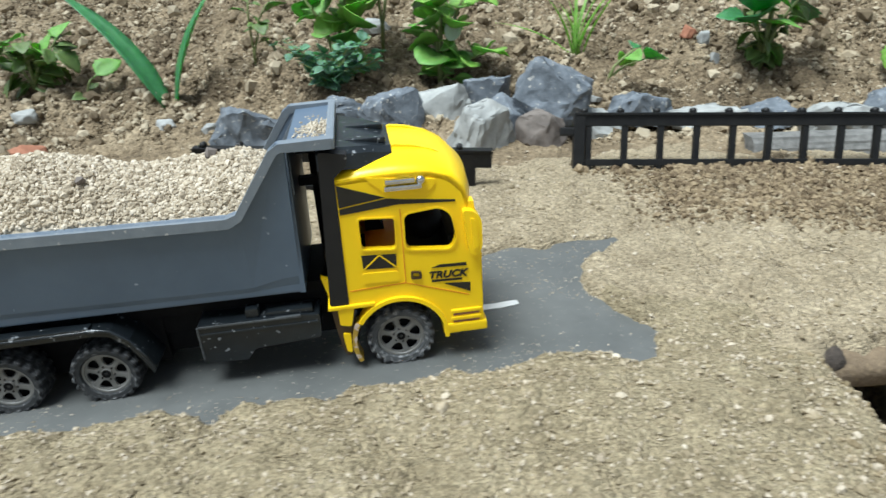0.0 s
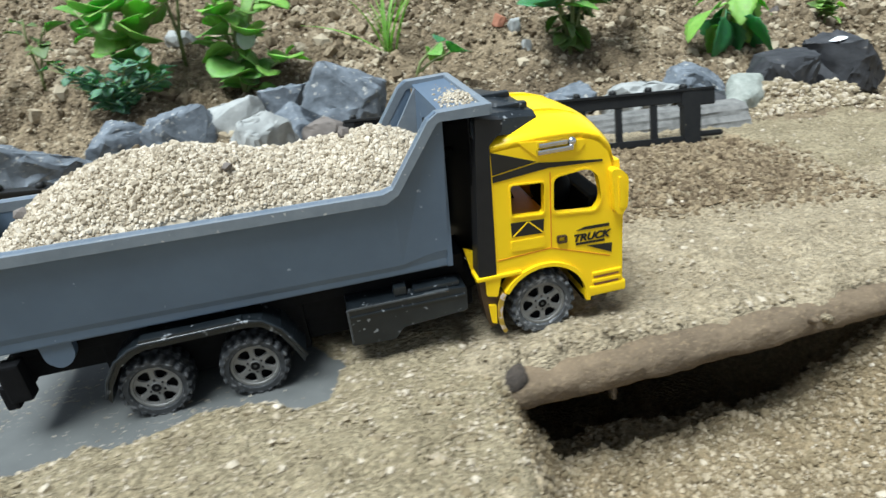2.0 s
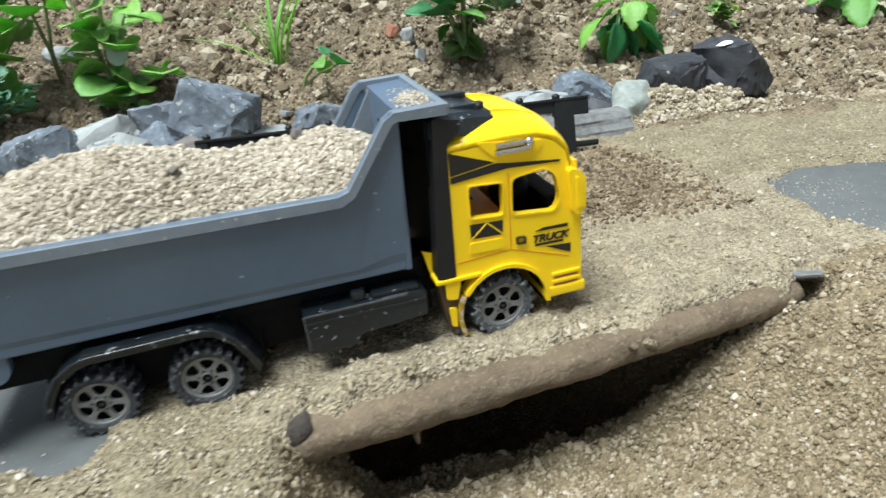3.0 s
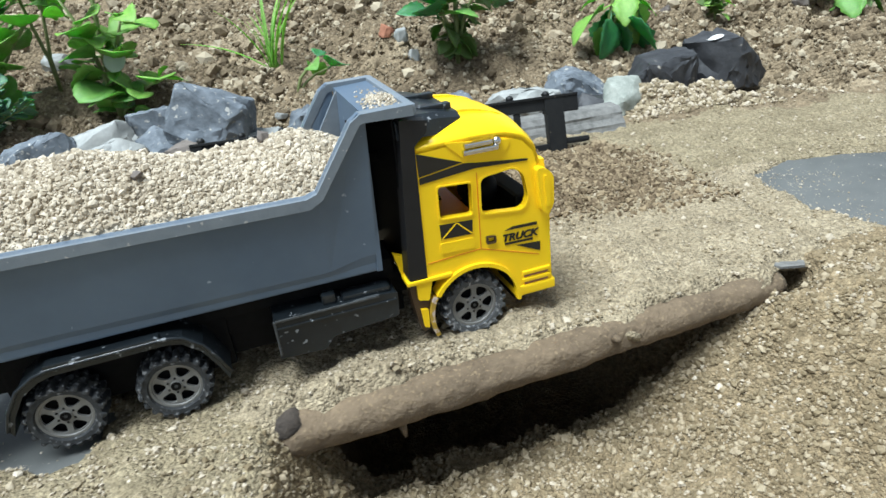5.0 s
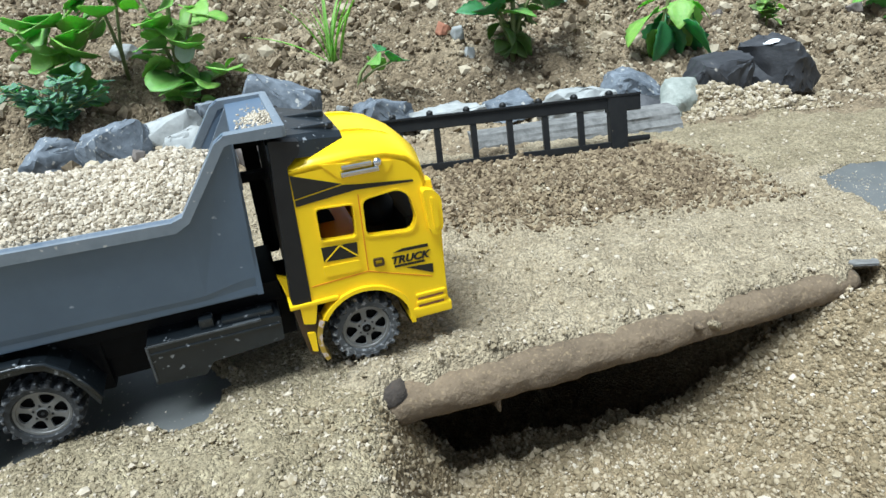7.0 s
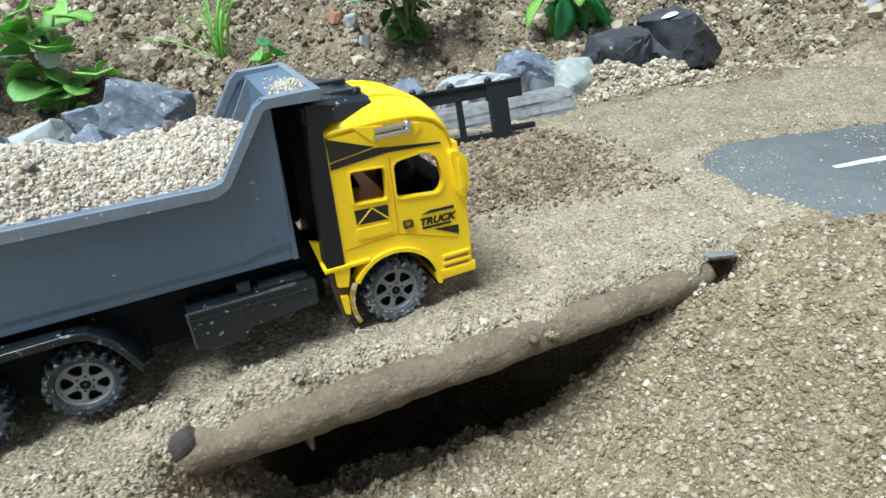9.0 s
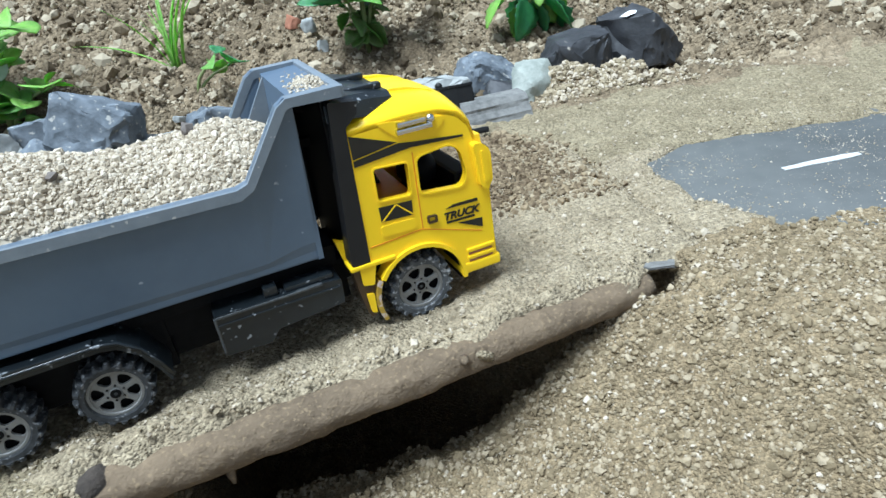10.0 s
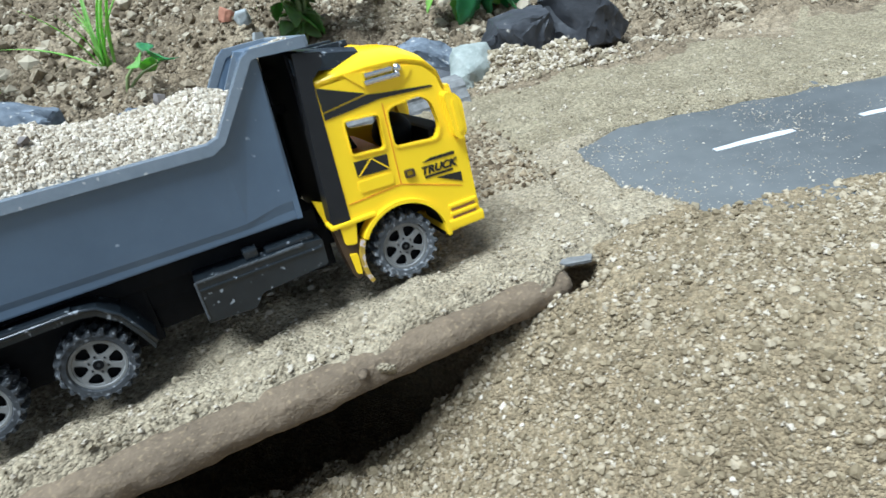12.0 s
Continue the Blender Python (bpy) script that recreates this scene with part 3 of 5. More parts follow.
ROCKS = [  # x, y, width, depth, base, height, ...
    (-0.120, 0.425, 0.080, 0.040, -0.018, 0.040, BLUE_ROCK, "long blue-grey broken stone slab on soil", 3, 8),
    (-0.071, 0.452, 0.050, 0.034, -0.018, 0.037, BLUE_ROCK, "blue-grey stone behind the long slab", 61, 40),
    (-0.032, 0.453, 0.052, 0.038, -0.016, 0.041, BLUE_ROCK, "upright dark blue-grey angular stone", 11, 20),
    (-0.001, 0.470, 0.050, 0.036, -0.010, 0.037, PALE_ROCK, "light grey angular stone on soil", 12, -15),
    (0.034, 0.482, 0.044, 0.030, -0.002, 0.037, BLUE_ROCK, "blue-grey slanted stone among others", 13, 25),
    (0.076, 0.437, 0.060, 0.042, 0.004, 0.048, BLUE_ROCK, "large peaked blue-grey stone", 72, 0),
    (0.025, 0.407, 0.056, 0.036, -0.015, 0.042, PALE_ROCK, "grey angular stone at the garden edge", 15, 30),
    (0.042, 0.432, 0.036, 0.026, -0.004, 0.032, BLUE_ROCK, "small blue-grey stone wedged between others", 16, 0),
    (0.066, 0.414, 0.036, 0.026, -0.010, 0.029, BROWN_ROCK, "small brown rounded stone", 17, 0),
    (0.106, 0.438, 0.048, 0.030, -0.006, 0.025, PALE_ROCK, "flat grey stone on soil", 18, 0),
    (0.141, 0.452, 0.052, 0.026, -0.001, 0.024, BLUE_ROCK, "thin tilted slate stone", 19, -12),
    (0.187, 0.445, 0.058, 0.030, -0.002, 0.022, PALE_ROCK, "flat whitish stone on soil", 20, 5),
    (0.231, 0.448, 0.044, 0.028, -0.001, 0.024, BLUE_ROCK, "rounded blue-grey stone on soil", 21, 0),
    (0.274, 0.440, 0.066, 0.030, -0.003, 0.024, PALE_ROCK, "flat light grey stone behind the fence", 22, 10),
    (0.319, 0.448, 0.050, 0.030, 0.000, 0.028, BLUE_ROCK, "layered blue-grey slate stone", 24, -10),
    (0.322, 0.422, 0.034, 0.020, -0.004, 0.020, DARK_ROCK, "small dark slate piece", 25, 10),
    (0.338, 0.418, 0.034, 0.024, -0.006, 0.036, GREEN_ROCK, "pale greenish upright rough stone", 26, 15),
    (0.379, 0.443, 0.064, 0.040, -0.004, 0.046, DARK_ROCK, "near-black rounded stone on soil", 27, 10, 0.72),
    (0.431, 0.452, 0.064, 0.046, -0.004, 0.062, DARK_ROCK, "large near-black stone with a white stain", 28, -8, 0.70),
]
placed = [rock("rock", *r) for r in ROCKS]


def stain():
    bm = bmesh.new()
    n = 16
    c = bm.verts.new((0, 0, 0.0007))
    vs = [bm.verts.new((0.0062 * math.cos(2 * math.pi * i / n) * (1 + 0.2 * random.random()), 0.0034 * math.sin(2 * math.pi * i / n) * (1 + 0.2 * random.random()), 0.0)) for i in range(n)]
    for i in range(n):
        bm.faces.new((c, vs[i], vs[(i + 1) % n]))
    ob = part("stain", bm, WHITE, placed[-1], "white chalky stain", True)
    return ob


white_stain = stain()
black_stone = placed[-1].data
tree = BVHTree.FromPolygons([v.co.copy() for v in black_stone.vertices], [tuple(p.vertices) for p in black_stone.polygons])
spot, facing, _, _ = tree.ray_cast(Vector((-0.011, -0.006, 0.2)), Vector((0, 0, -1)))
white_stain.matrix_local = Matrix.Translation(spot) @ facing.to_track_quat("Z", "Y").to_matrix().to_4x4() @ Matrix.Diagonal((1.05, 1.5, 1.0, 1))


def weathered_slab():
    bm = bmesh.new()
    xs = np.linspace(-0.07, 0.065, 60)
    rows = []
    for x in xs:
        r = []
        for j in range(14):
            a = j / 13
            groove = 0.0016 * noise.noise((float(x) * 12, a * 16, 3)) + 0.0008 * noise.noise((float(x) * 50, a * 40, 5))
            r.append(bm.verts.new((float(x), -0.006 + 0.012 * a**1.5 + groove, 0.019 * a)))
        rows.append(r)
    for p, q in zip(rows, rows[1:]):
        for j in range(13):
            bm.faces.new((p[j], q[j], q[j + 1], p[j + 1]))
    fs = list(bm.faces)
    e = bmesh.ops.extrude_face_region(bm, geom=fs)
    for g in e["geom"]:
        if isinstance(g, bmesh.types.BMVert):
            g.co.y += 0.012
    ob = new("weathered_slab", mesh_of(bm, "weathered_slab", GREY_WOOD))
    ob.matrix_world = pose(0.262, 0.386, -0.0095, 0, -1, 4)
    tagged(ob, "weathered grey striated slab half sunk behind the fence", "slab")


weathered_slab()


def slate_shard():
    bm = bmesh.new()
    pts = [(-0.007, -0.001), (-0.002, -0.0025), (0.0065, -0.001), (0.007, 0.005), (-0.003, 0.007), (-0.008, 0.004)]
    f = bm.faces.new([bm.verts.new((x, y, 0.0004 * random.uniform(-1, 1))) for x, y in pts])
    e = bmesh.ops.extrude_face_region(bm, geom=[f])
    for g in e["geom"]:
        if isinstance(g, bmesh.types.BMVert):
            g.co.z -= 0.0014
    ob = new("slate_shard", mesh_of(bm, "slate_shard", GREY_WOOD))
    ob.matrix_world = pose(0.3018, 0.2068, -0.0022, 3, -2, -24) @ Matrix.Diagonal((0.90, 0.62, 0.7, 1))
    tagged(ob, "thin dark slate shard under the sand edge", "stone shard")


slate_shard()


# ---- toy fences ----
def fence(x0, x1, y, low, high, slope, lean, label, peg_left, peg_right):
    f = thing("toy_fence", label, "toy fence", "black toy fences", m=pose(x0, y, 0, -lean, -slope, 0))
    w = x1 - x0
    part("top_rail", box(bmesh.new(), 0, w, -0.002, 0.002, high - 0.0070, high - 0.0002, 0.0005), FENCE, f)
    part("top_ledge", box(bmesh.new(), -0.0005, w + 0.0005, -0.0034, 0.0026, high - 0.0008, high + 0.0006, 0.0003), FENCE, f)
    part("bottom_rail", box(bmesh.new(), 0.006, w - 0.016, -0.0018, 0.0018, low, low + 0.0038, 0.0005), FENCE, f)
    n = int(round((w - 0.022) / 0.0196))
    post = mesh_of(box(bmesh.new(), -0.0017, 0.0017, -0.0016, 0.0016, low - 0.006, high - 0.005, 0.0004), "post", FENCE)
    knob_bm = lathe_y(bmesh.new(), [(0.0001, -0.0022), (0.0017, -0.002), (0.002, 0), (0.0017, 0.002), (0.0001, 0.0022)], 12)
    knob_me = mesh_of(knob_bm, "rail_knob", FENCE, True)
    for i in range(n + 1):
        x = 0.008 + i * (w - 0.022) / n
        part("post", post, FENCE, f).location = (x, 0, 0)
        part("rail_knob", knob_me, FENCE, f).location = (x - 0.003, 0, high + 0.0014)
    part("end_post", box(bmesh.new(), -0.0008, 0.0055, -0.003, 0.003, low - 0.006, high + 0.0002, 0.0006), FENCE, f)
    part("end_post", box(bmesh.new(), w - 0.018, w - 0.008, -0.003, 0.003, low - 0.004, high + 0.0002, 0.0006), FENCE, f)
    part("rail_end", box(bmesh.new(), w - 0.019, w + 0.0005, -0.0028, 0.0028, high - 0.0092, high + 0.0001, 0.0008), FENCE, f)
    if peg_left:
        part("peg", box(bmesh.new(), -0.0085, 0.001, -0.002, 0.002, high - 0.0125, high - 0.0075, 0.0012), FENCE, f, "short joining peg")
    if peg_right:
        part("peg", box(bmesh.new(), w - 0.010, w + 0.0060, -0.0016, 0.0016, low + 0.0025, low + 0.0058, 0.0014), FENCE, f, "short joining peg")
    return f


fence(0.0775, 0.2850, 0.359, -0.0015, 0.0280, 0.6, 15, "black plastic toy fence section standing in sand", True, True)
fence(-0.130, 0.0275, 0.332, -0.0085, 0.0155, 0.0, 0, "black plastic toy fence section behind the truck", False, False)


# ---- toy dump truck: x ahead, z up, origin on the ground under the front axle ----
YN, YF = -0.034, 0.0145  # near and far side
YC = (YN + YF) / 2
WHEEL_R = 0.0103
AXLE_Z = 0.0102
AXLES = (0.0, -0.0906, -0.1188)


def tyre_mesh(R, h, lugs, seed):
    """A tyre as one surface: sidewalls, and a tread of staggered blocks that reach over the shoulders."""
    bm = bmesh.new()
    rnd = random.Random(seed)
    n = lugs * 4
    sections = []
    for i in range(n):
        a = 2 * math.pi * i / n
        near_on, far_on = (i // 2) % 2 == 0, ((i + 2) // 2) % 2 == 0
        wear = 0.00012 * rnd.uniform(-1, 1)
        low, high = R - 0.0013 + wear, R + wear
        prof = [(R * 0.66, -h * 0.70), (R * 0.72, -h), (R * 0.84, -h * 1.03), (R * 0.86, -h * (1.10 if near_on else 1.02)),
                (high - 0.0004 if near_on else low - 0.0004, -h * (1.06 if near_on else 0.90)), (high if near_on else low, -h * 0.72), (high if near_on else low, -h * 0.10),
                (high if far_on else low, h * 0.10), (high if far_on else low, h * 0.72), (high - 0.0004 if far_on else low - 0.0004, h * (1.06 if far_on else 0.90)),
                (R * 0.86, h * (1.10 if far_on else 1.02)), (R * 0.84, h * 1.03), (R * 0.72, h), (R * 0.66, h * 0.70)]
        sections.append([bm.verts.new((r * math.cos(a), y, r * math.sin(a))) for r, y in prof])
    for p, q in zip(sections, sections[1:] + sections[:1]):
        for k in range(len(p)):
            m = (k + 1) % len(p)
            bm.faces.new((p[k], q[k], q[m], p[m]))
    return bm


def rim_bm(R, y_out, y_in):
    """A wheel face with six rounded openings, a raised lip and a hub with its ring."""
    s = 1 if y_out > y_in else -1
    holes = []
    for i in range(6):
        m = 60 * i + 12
        pts = [(R * 0.27, -13), (R * 0.27, 13), (R * 0.40, 20), (R * 0.555, 22), (R * 0.585, 8), (R * 0.585, -8), (R * 0.555, -22), (R * 0.40, -20)]
        holes.append(rounded([(r * math.cos(radians(m + a)), r * math.sin(radians(m + a))) for r, a in pts], 0.0007, 2))
    bm = plate(bmesh.new(), [(R * 0.64 * math.cos(2 * math.pi * i / 48), R * 0.64 * math.sin(2 * math.pi * i / 48)) for i in range(48)], holes, y_out - s * 0.0003, y_in)
    lathe_y(bm, [(R * 0.60, y_out - s * 0.0002), (R * 0.62, y_out + s * 0.0002), (R * 0.68, y_out + s * 0.0002), (R * 0.70, y_out - s * 0.0003), (R * 0.70, y_in)], 48)
    lathe_y(bm, [(R * 0.085, y_out - s * 0.0006), (R * 0.09, y_out + s * 0.0002), (R * 0.15, y_out + s * 0.0002), (R * 0.16, y_out - s * 0.0006)], 20)
    return bm


def wheel(parent, x, near, size, rubber):
    s = -1 if near else 1
    R, h = WHEEL_R * size, 0.0046
    w = part("wheel", lathe_y(bmesh.new(), [(0.0005, -0.004), (0.0014, -0.004), (0.0014, 0.003), (0.0005, 0.003)], 12), BLACK, parent, "toy truck wheel hub")
    w.location = (x, YN + 0.0052 if near else YF - 0.0052, AXLE_Z)
    part("tyre", tyre_mesh(R, h, 20, int(1000 - 1000 * x)), rubber, w, "black rubber tyre grey with dust")
    yo = s * h * 0.80
    part("rim", rim_bm(R, yo, yo - s * 0.0011), RIM, w, "grey six-spoked wheel rim")
    nut = mesh_of(lathe_y(bmesh.new(), [(0.0001, yo - s * 0.0001), (0.00032, yo - s * 0.0001), (0.00032, yo - s * 0.0006)], 6), "wheel_nut", BLACK)
    for i in range(6):
        a = radians(60 * i + 42)
        part("wheel_nut", nut, BLACK, w).location = (R * 0.225 * math.cos(a), 0, R * 0.225 * math.sin(a))
    part("wheel_back", lathe_y(bmesh.new(), [(0.0001, yo * 0.25), (R * 0.69, yo * 0.25), (R * 0.69, -yo * 0.3), (0.0001, -yo * 0.3)], 24), BLACK, w)
    return w


SIDE_TOP = [(-0.0142, 0.0648), (-0.0068, 0.0652), (0.0025, 0.0655), (0.0125, 0.0650), (0.0187, 0.0628), (0.0220, 0.0592), (0.0232, 0.0543)]


def cab(truck):
    arch = ring(0.0004, 0.0106, 0.0142, 108, -4, 18)
    outer = [(-0.0149, 0.0241)] + arch + [(0.0262, 0.0104), (0.0270, 0.0112), (0.0268, 0.0200), (0.0264, 0.0356), (0.0258, 0.0385)] + SIDE_TOP[::-1]
    rear_win = rounded([(-0.0090, 0.0526), (0.0013, 0.0519), (0.0010, 0.0420), (-0.0090, 0.0428)], 0.0012)
    front_win = rounded([(0.0042, 0.0526), (0.0148, 0.0537), (0.0180, 0.0512), (0.0194, 0.0436), (0.0176, 0.0400), (0.0040, 0.0414)], 0.0022)
    body = part("cab_body", plate(bmesh.new(), outer, [rear_win, front_win], YN, YN + 0.0022), YELLOW, truck, "glossy yellow plastic cab side")
    part("cab_side", plate(bmesh.new(), outer, [rear_win, front_win], YF - 0.0022, YF), YELLOW, truck)
    # roof shell, lofted along its length
    bm = bmesh.new()
    rows = []
    top = [(-0.0145, 0.0648, 0.0027), (-0.0068, 0.0652, 0.0042), (0.0025, 0.0655, 0.0046), (0.0080, 0.0654, 0.0041), (0.0125, 0.0650, 0.0035), (0.0160, 0.0640, 0.0027), (0.0187, 0.0628, 0.0019), (0.0220, 0.0592, 0.0011), (0.0233, 0.0540, 0.0005)]
    half = (YF - YN) / 2
    for x, z, crown in top:
        ahead = float(np.interp(x, [0.008, 0.0222], [0, 0.0035]))
        r = []
        for k in range(17):
            u = -1 + k / 8
            e = 1 - abs(u) ** 3.2
            r.append(bm.verts.new((x + ahead * (1 - u * u), YC + u * half, z + crown * e)))
        rows.append(r)
    for p, q in zip(rows, rows[1:]):
        for k in range(16):
            bm.faces.new((p[k], p[k + 1], q[k + 1], q[k]))
    fs = list(bm.faces)
    ext = bmesh.ops.extrude_face_region(bm, geom=fs)
    for g in ext["geom"]:
        if isinstance(g, bmesh.types.BMVert):
            g.co.z -= 0.0016
            g.co.x -= 0.0006
    part("cab_roof", bm, YELLOW, truck, "rounded yellow plastic roof", True)
    for y in (YN + 0.012, YF - 0.014):
        part("roof_rib", plate(bmesh.new(), rounded([(0.0030, 0.0704), (0.0090, 0.0697), (0.0160, 0.0675), (0.0203, 0.0638), (0.0150, 0.0600), (0.0020, 0.0640)], 0.0012), [], y, y + 0.002), YELLOW, truck)
    # front: lower panel, pillars beside an open windscreen, bumper
    part("front_panel", box(bmesh.new(), 0.0248, 0.0272, YN + 0.0008, YF - 0.0008, 0.0115, 0.0372, 0.0008), YELLOW, truck)
    for y in (YN + 0.0002, YF - 0.0042):
        part("pillar", plate(bmesh.new(), [(0.0246, 0.0365), (0.0270, 0.0365), (0.0250, 0.0545), (0.0222, 0.0545)], [], y, y + 0.004), YELLOW, truck)
    part("bumper", box(bmesh.new(), 0.0138, 0.0280, YN - 0.0006, YF + 0.0006, 0.0100, 0.0135, 0.0008), YELLOW, truck)
    for z in (0.0146, 0.0172):
        part("bumper_vent", box(bmesh.new(), 0.0165, 0.0262, YN - 0.0006, YN + 0.001, z, z + 0.0013, 0.0004), YELLOW, truck)
        # brown strip stands in for the shade under each vent bar
        part("vent_gap_shade", box(bmesh.new(), 0.0172, 0.0255, YN - 0.0002, YN + 0.001, z - 0.0009, z, 0), BRICK, truck, "brown strip painted as the shade between vent bars")
    # wheel arch lips
    for y0, y1 in ((YN - 0.0011, YN + 0.004), (YF - 0.004, YF + 0.0011)):
        lip = ring(0.0004, 0.0106, 0.0151, 150, -5, 26) + ring(0.0004, 0.0106, 0.0138, -5, 150, 26)
        part("wheel_arch", plate(bmesh.new(), lip, [], y0, y1), YELLOW, truck, smooth=False)
    # ledge and step behind the front wheel
    part("side_ledge", box(bmesh.new(), -0.0214, -0.0070, YN - 0.0009, YN + 0.006, 0.0236, 0.0249, 0.0004), YELLOW, truck)
    shell = [(-0.0206, 0.0238), (-0.0132, 0.0238), (-0.0146, 0.0165), (-0.0150, 0.0068), (-0.0172, 0.0058), (-0.0184, 0.0078), (-0.0196, 0.0150)]
    step = part("cab_step", plate(bmesh.new(), rounded(shell, 0.0008), [], YN + 0.0006, YN + 0.006), HANDLE, truck, "dark brown step housing behind the wheel")
    part("step_front", plate(bmesh.new(), rounded([(-0.0185, 0.0236), (-0.0135, 0.0236), (-0.0150, 0.0172), (-0.0184, 0.0180)], 0.0006), [], YN - 0.0004, YN + 0.002), YELLOW, step, "upper yellow step")
    part("step_front", plate(bmesh.new(), rounded([(-0.0180, 0.0146), (-0.0156, 0.0142), (-0.0158, 0.0074), (-0.0174, 0.0080)], 0.0005), [], YN - 0.0002, YN + 0.002), YELLOW, step, "lower yellow step")
    flare = ring(0.0004, 0.0106, 0.0158, 152, 206, 12) + ring(0.0004, 0.0106, 0.0144, 206, 152, 12)
    part("rear_flare", plate(bmesh.new(), flare, [], YN - 0.0008, YN + 0.005), GRIMY, truck, "dusty scratched yellow wheel flare")
    bm = bmesh.new()
    inner = ring(0.0004, 0.0106, 0.0136, 178, -8, 24)
    rows = [[bm.verts.new((x, y, z)) for x, z in inner] for y in (YN + 0.001, YN + 0.013)]
    for k in range(len(inner) - 1):
        bm.faces.new((rows[0][k], rows[0][k + 1], rows[1][k + 1], rows[1][k]))
    ext = bmesh.ops.extrude_face_region(bm, geom=list(bm.faces))
    for g in ext["geom"]:
        if isinstance(g, bmesh.types.BMVert):
            g.co += (g.co - Vector((0.0004, g.co.y, 0.0106))).normalized() * 0.0008
    part("wheel_well", bm, BLACK, truck)
    # side mirror
    mirror = part("mirror", plate(bmesh.new(), rounded([(0.0212, 0.0530), (0.0244, 0.0524), (0.0268, 0.0498), (0.0268, 0.0402), (0.0248, 0.0376), (0.0228, 0.0390)], 0.0022), [], YN - 0.0026, YN + 0.0024), YELLOW, truck, "yellow plastic side mirror")
    part("mirror", plate(bmesh.new(), rounded([(0.0226, 0.0545), (0.0262, 0.0535), (0.0284, 0.0510), (0.0282, 0.0400), (0.0262, 0.0378), (0.0240, 0.0392)], 0.0022), [], YF - 0.0028, YF + 0.0016), YELLOW, truck)
    part("mirror_ridge", plate(bmesh.new(), rounded([(0.0234, 0.0506), (0.0250, 0.0496), (0.0256, 0.0410), (0.0240, 0.0400)], 0.0008), [], YN - 0.0031, YN - 0.0024), YELLOW, mirror)
    # window surrounds and raised panels
    for loop, grow in ((rear_win, 1.07), (front_win, 1.06)):
        cx, cz = sum(p[0] for p in loop) / len(loop), sum(p[1] for p in loop) / len(loop)
        big = [(cx + (x - cx) * grow * 1.02, cz + (z - cz) * grow * 1.02) for x, z in loop]
        part("window_trim", plate(bmesh.new(), big, [loop], YN - 0.0004, YN + 0.0004), YELLOW, truck)
    part("door_panel", plate(bmesh.new(), rounded([(-0.0098, 0.0350), (0.0010, 0.0346), (0.0010, 0.0312), (-0.0098, 0.0316)], 0.0008), [], YN - 0.0004, YN + 0.0004), YELLOW, truck)
    part("door_seam", plate(bmesh.new(), [(0.0031, 0.0545), (0.0034, 0.0545), (0.0032, 0.0300), (0.0029, 0.0300)], [], YN - 0.00015, YN + 0.0002), ORANGE, truck)
    part("door_seam", plate(bmesh.new(), [(-0.0140, 0.0292), (0.0029, 0.0300), (0.0029, 0.0303), (-0.0140, 0.0295)], [], YN - 0.00015, YN + 0.0002), ORANGE, truck)
    part("door_seam", plate(bmesh.new(), [(0.0029, 0.0300), (0.0225, 0.0232), (0.0225, 0.0235), (0.0029, 0.0303)], [], YN - 0.00015, YN + 0.0002), ORANGE, truck)
    handle = part("door_handle", plate(bmesh.new(), rounded([(0.0048, 0.0339), (0.0080, 0.0337), (0.0080, 0.0312), (0.0048, 0.0313)], 0.0006), [rounded([(0.0054, 0.0334), (0.0074, 0.0332), (0.0074, 0.0318), (0.0054, 0.0319)], 0.0004)], YN - 0.0008, YN + 0.0004), HANDLE, truck, "small dark-edged door handle")
    # roof side lamp in its recess
    part("lamp_recess", plate(bmesh.new(), rounded([(-0.0062, 0.0650), (0.0145, 0.0626), (0.0125, 0.0592), (0.0000, 0.0592)], 0.0015), [], YN - 0.0004, YN + 0.0004), YELLOW, truck)
    lamp = part("side_lamp", box(bmesh.new(), -0.0004, 0.0082, YN - 0.0018, YN + 0.0002, 0.0626, 0.0640, 0.0005), CHROME, truck, "small chrome roof side lamp")
    part("lamp_bar", box(bmesh.new(), -0.0008, 0.0100, YN - 0.0018, YN + 0.0002, 0.0606, 0.0621, 0.0005), CHROME, lamp)
    bm = bmesh.new()
    bmesh.ops.create_uvsphere(bm, u_segments=12, v_segments=8, radius=0.0014)
    bmesh.ops.translate(bm, vec=(0.0098, YN - 0.0006, 0.0629), verts=bm.verts)
    part("lamp_bulb", bm, CHROME, lamp, smooth=True)

    def decal(name, pts, mat=DECAL, lift=0.00025, label=""):
        return part(name, plate(bmesh.new(), pts, [], YN - lift, YN + 0.0001), mat, truck, label)

    decal("stripe", [(-0.0141, 0.0634), (-0.0008, 0.0585), (-0.0140, 0.0566)], label="black wedge decal")
    decal("stripe", [(-0.0140, 0.0562), (-0.0140, 0.0544), (0.0030, 0.0560), (0.0195, 0.0551), (0.0195, 0.0557), (0.0040, 0.0574), (-0.0004, 0.0581)])
    d = decal("emblem", [(-0.0094, 0.0409), (0.0009, 0.0403), (0.0006, 0.0358), (-0.0093, 0.0363)], label="black square decal with yellow lines")
    for a, b in (((-0.0092, 0.0364), (-0.0043, 0.0405)), ((-0.0043, 0.0405), (0.0005, 0.0360))):
        part("emblem_line", plate(bmesh.new(), [(a[0], a[1]), (a[0] + 0.0005, a[1]), (b[0] + 0.0004, b[1]), (b[0] - 0.0002, b[1])], [], YN - 0.0004, YN), YELLOW, d)
    decal("stripe", [(0.0112, 0.0342), (0.0140, 0.0350), (0.0220, 0.0348), (0.0220, 0.0338)])
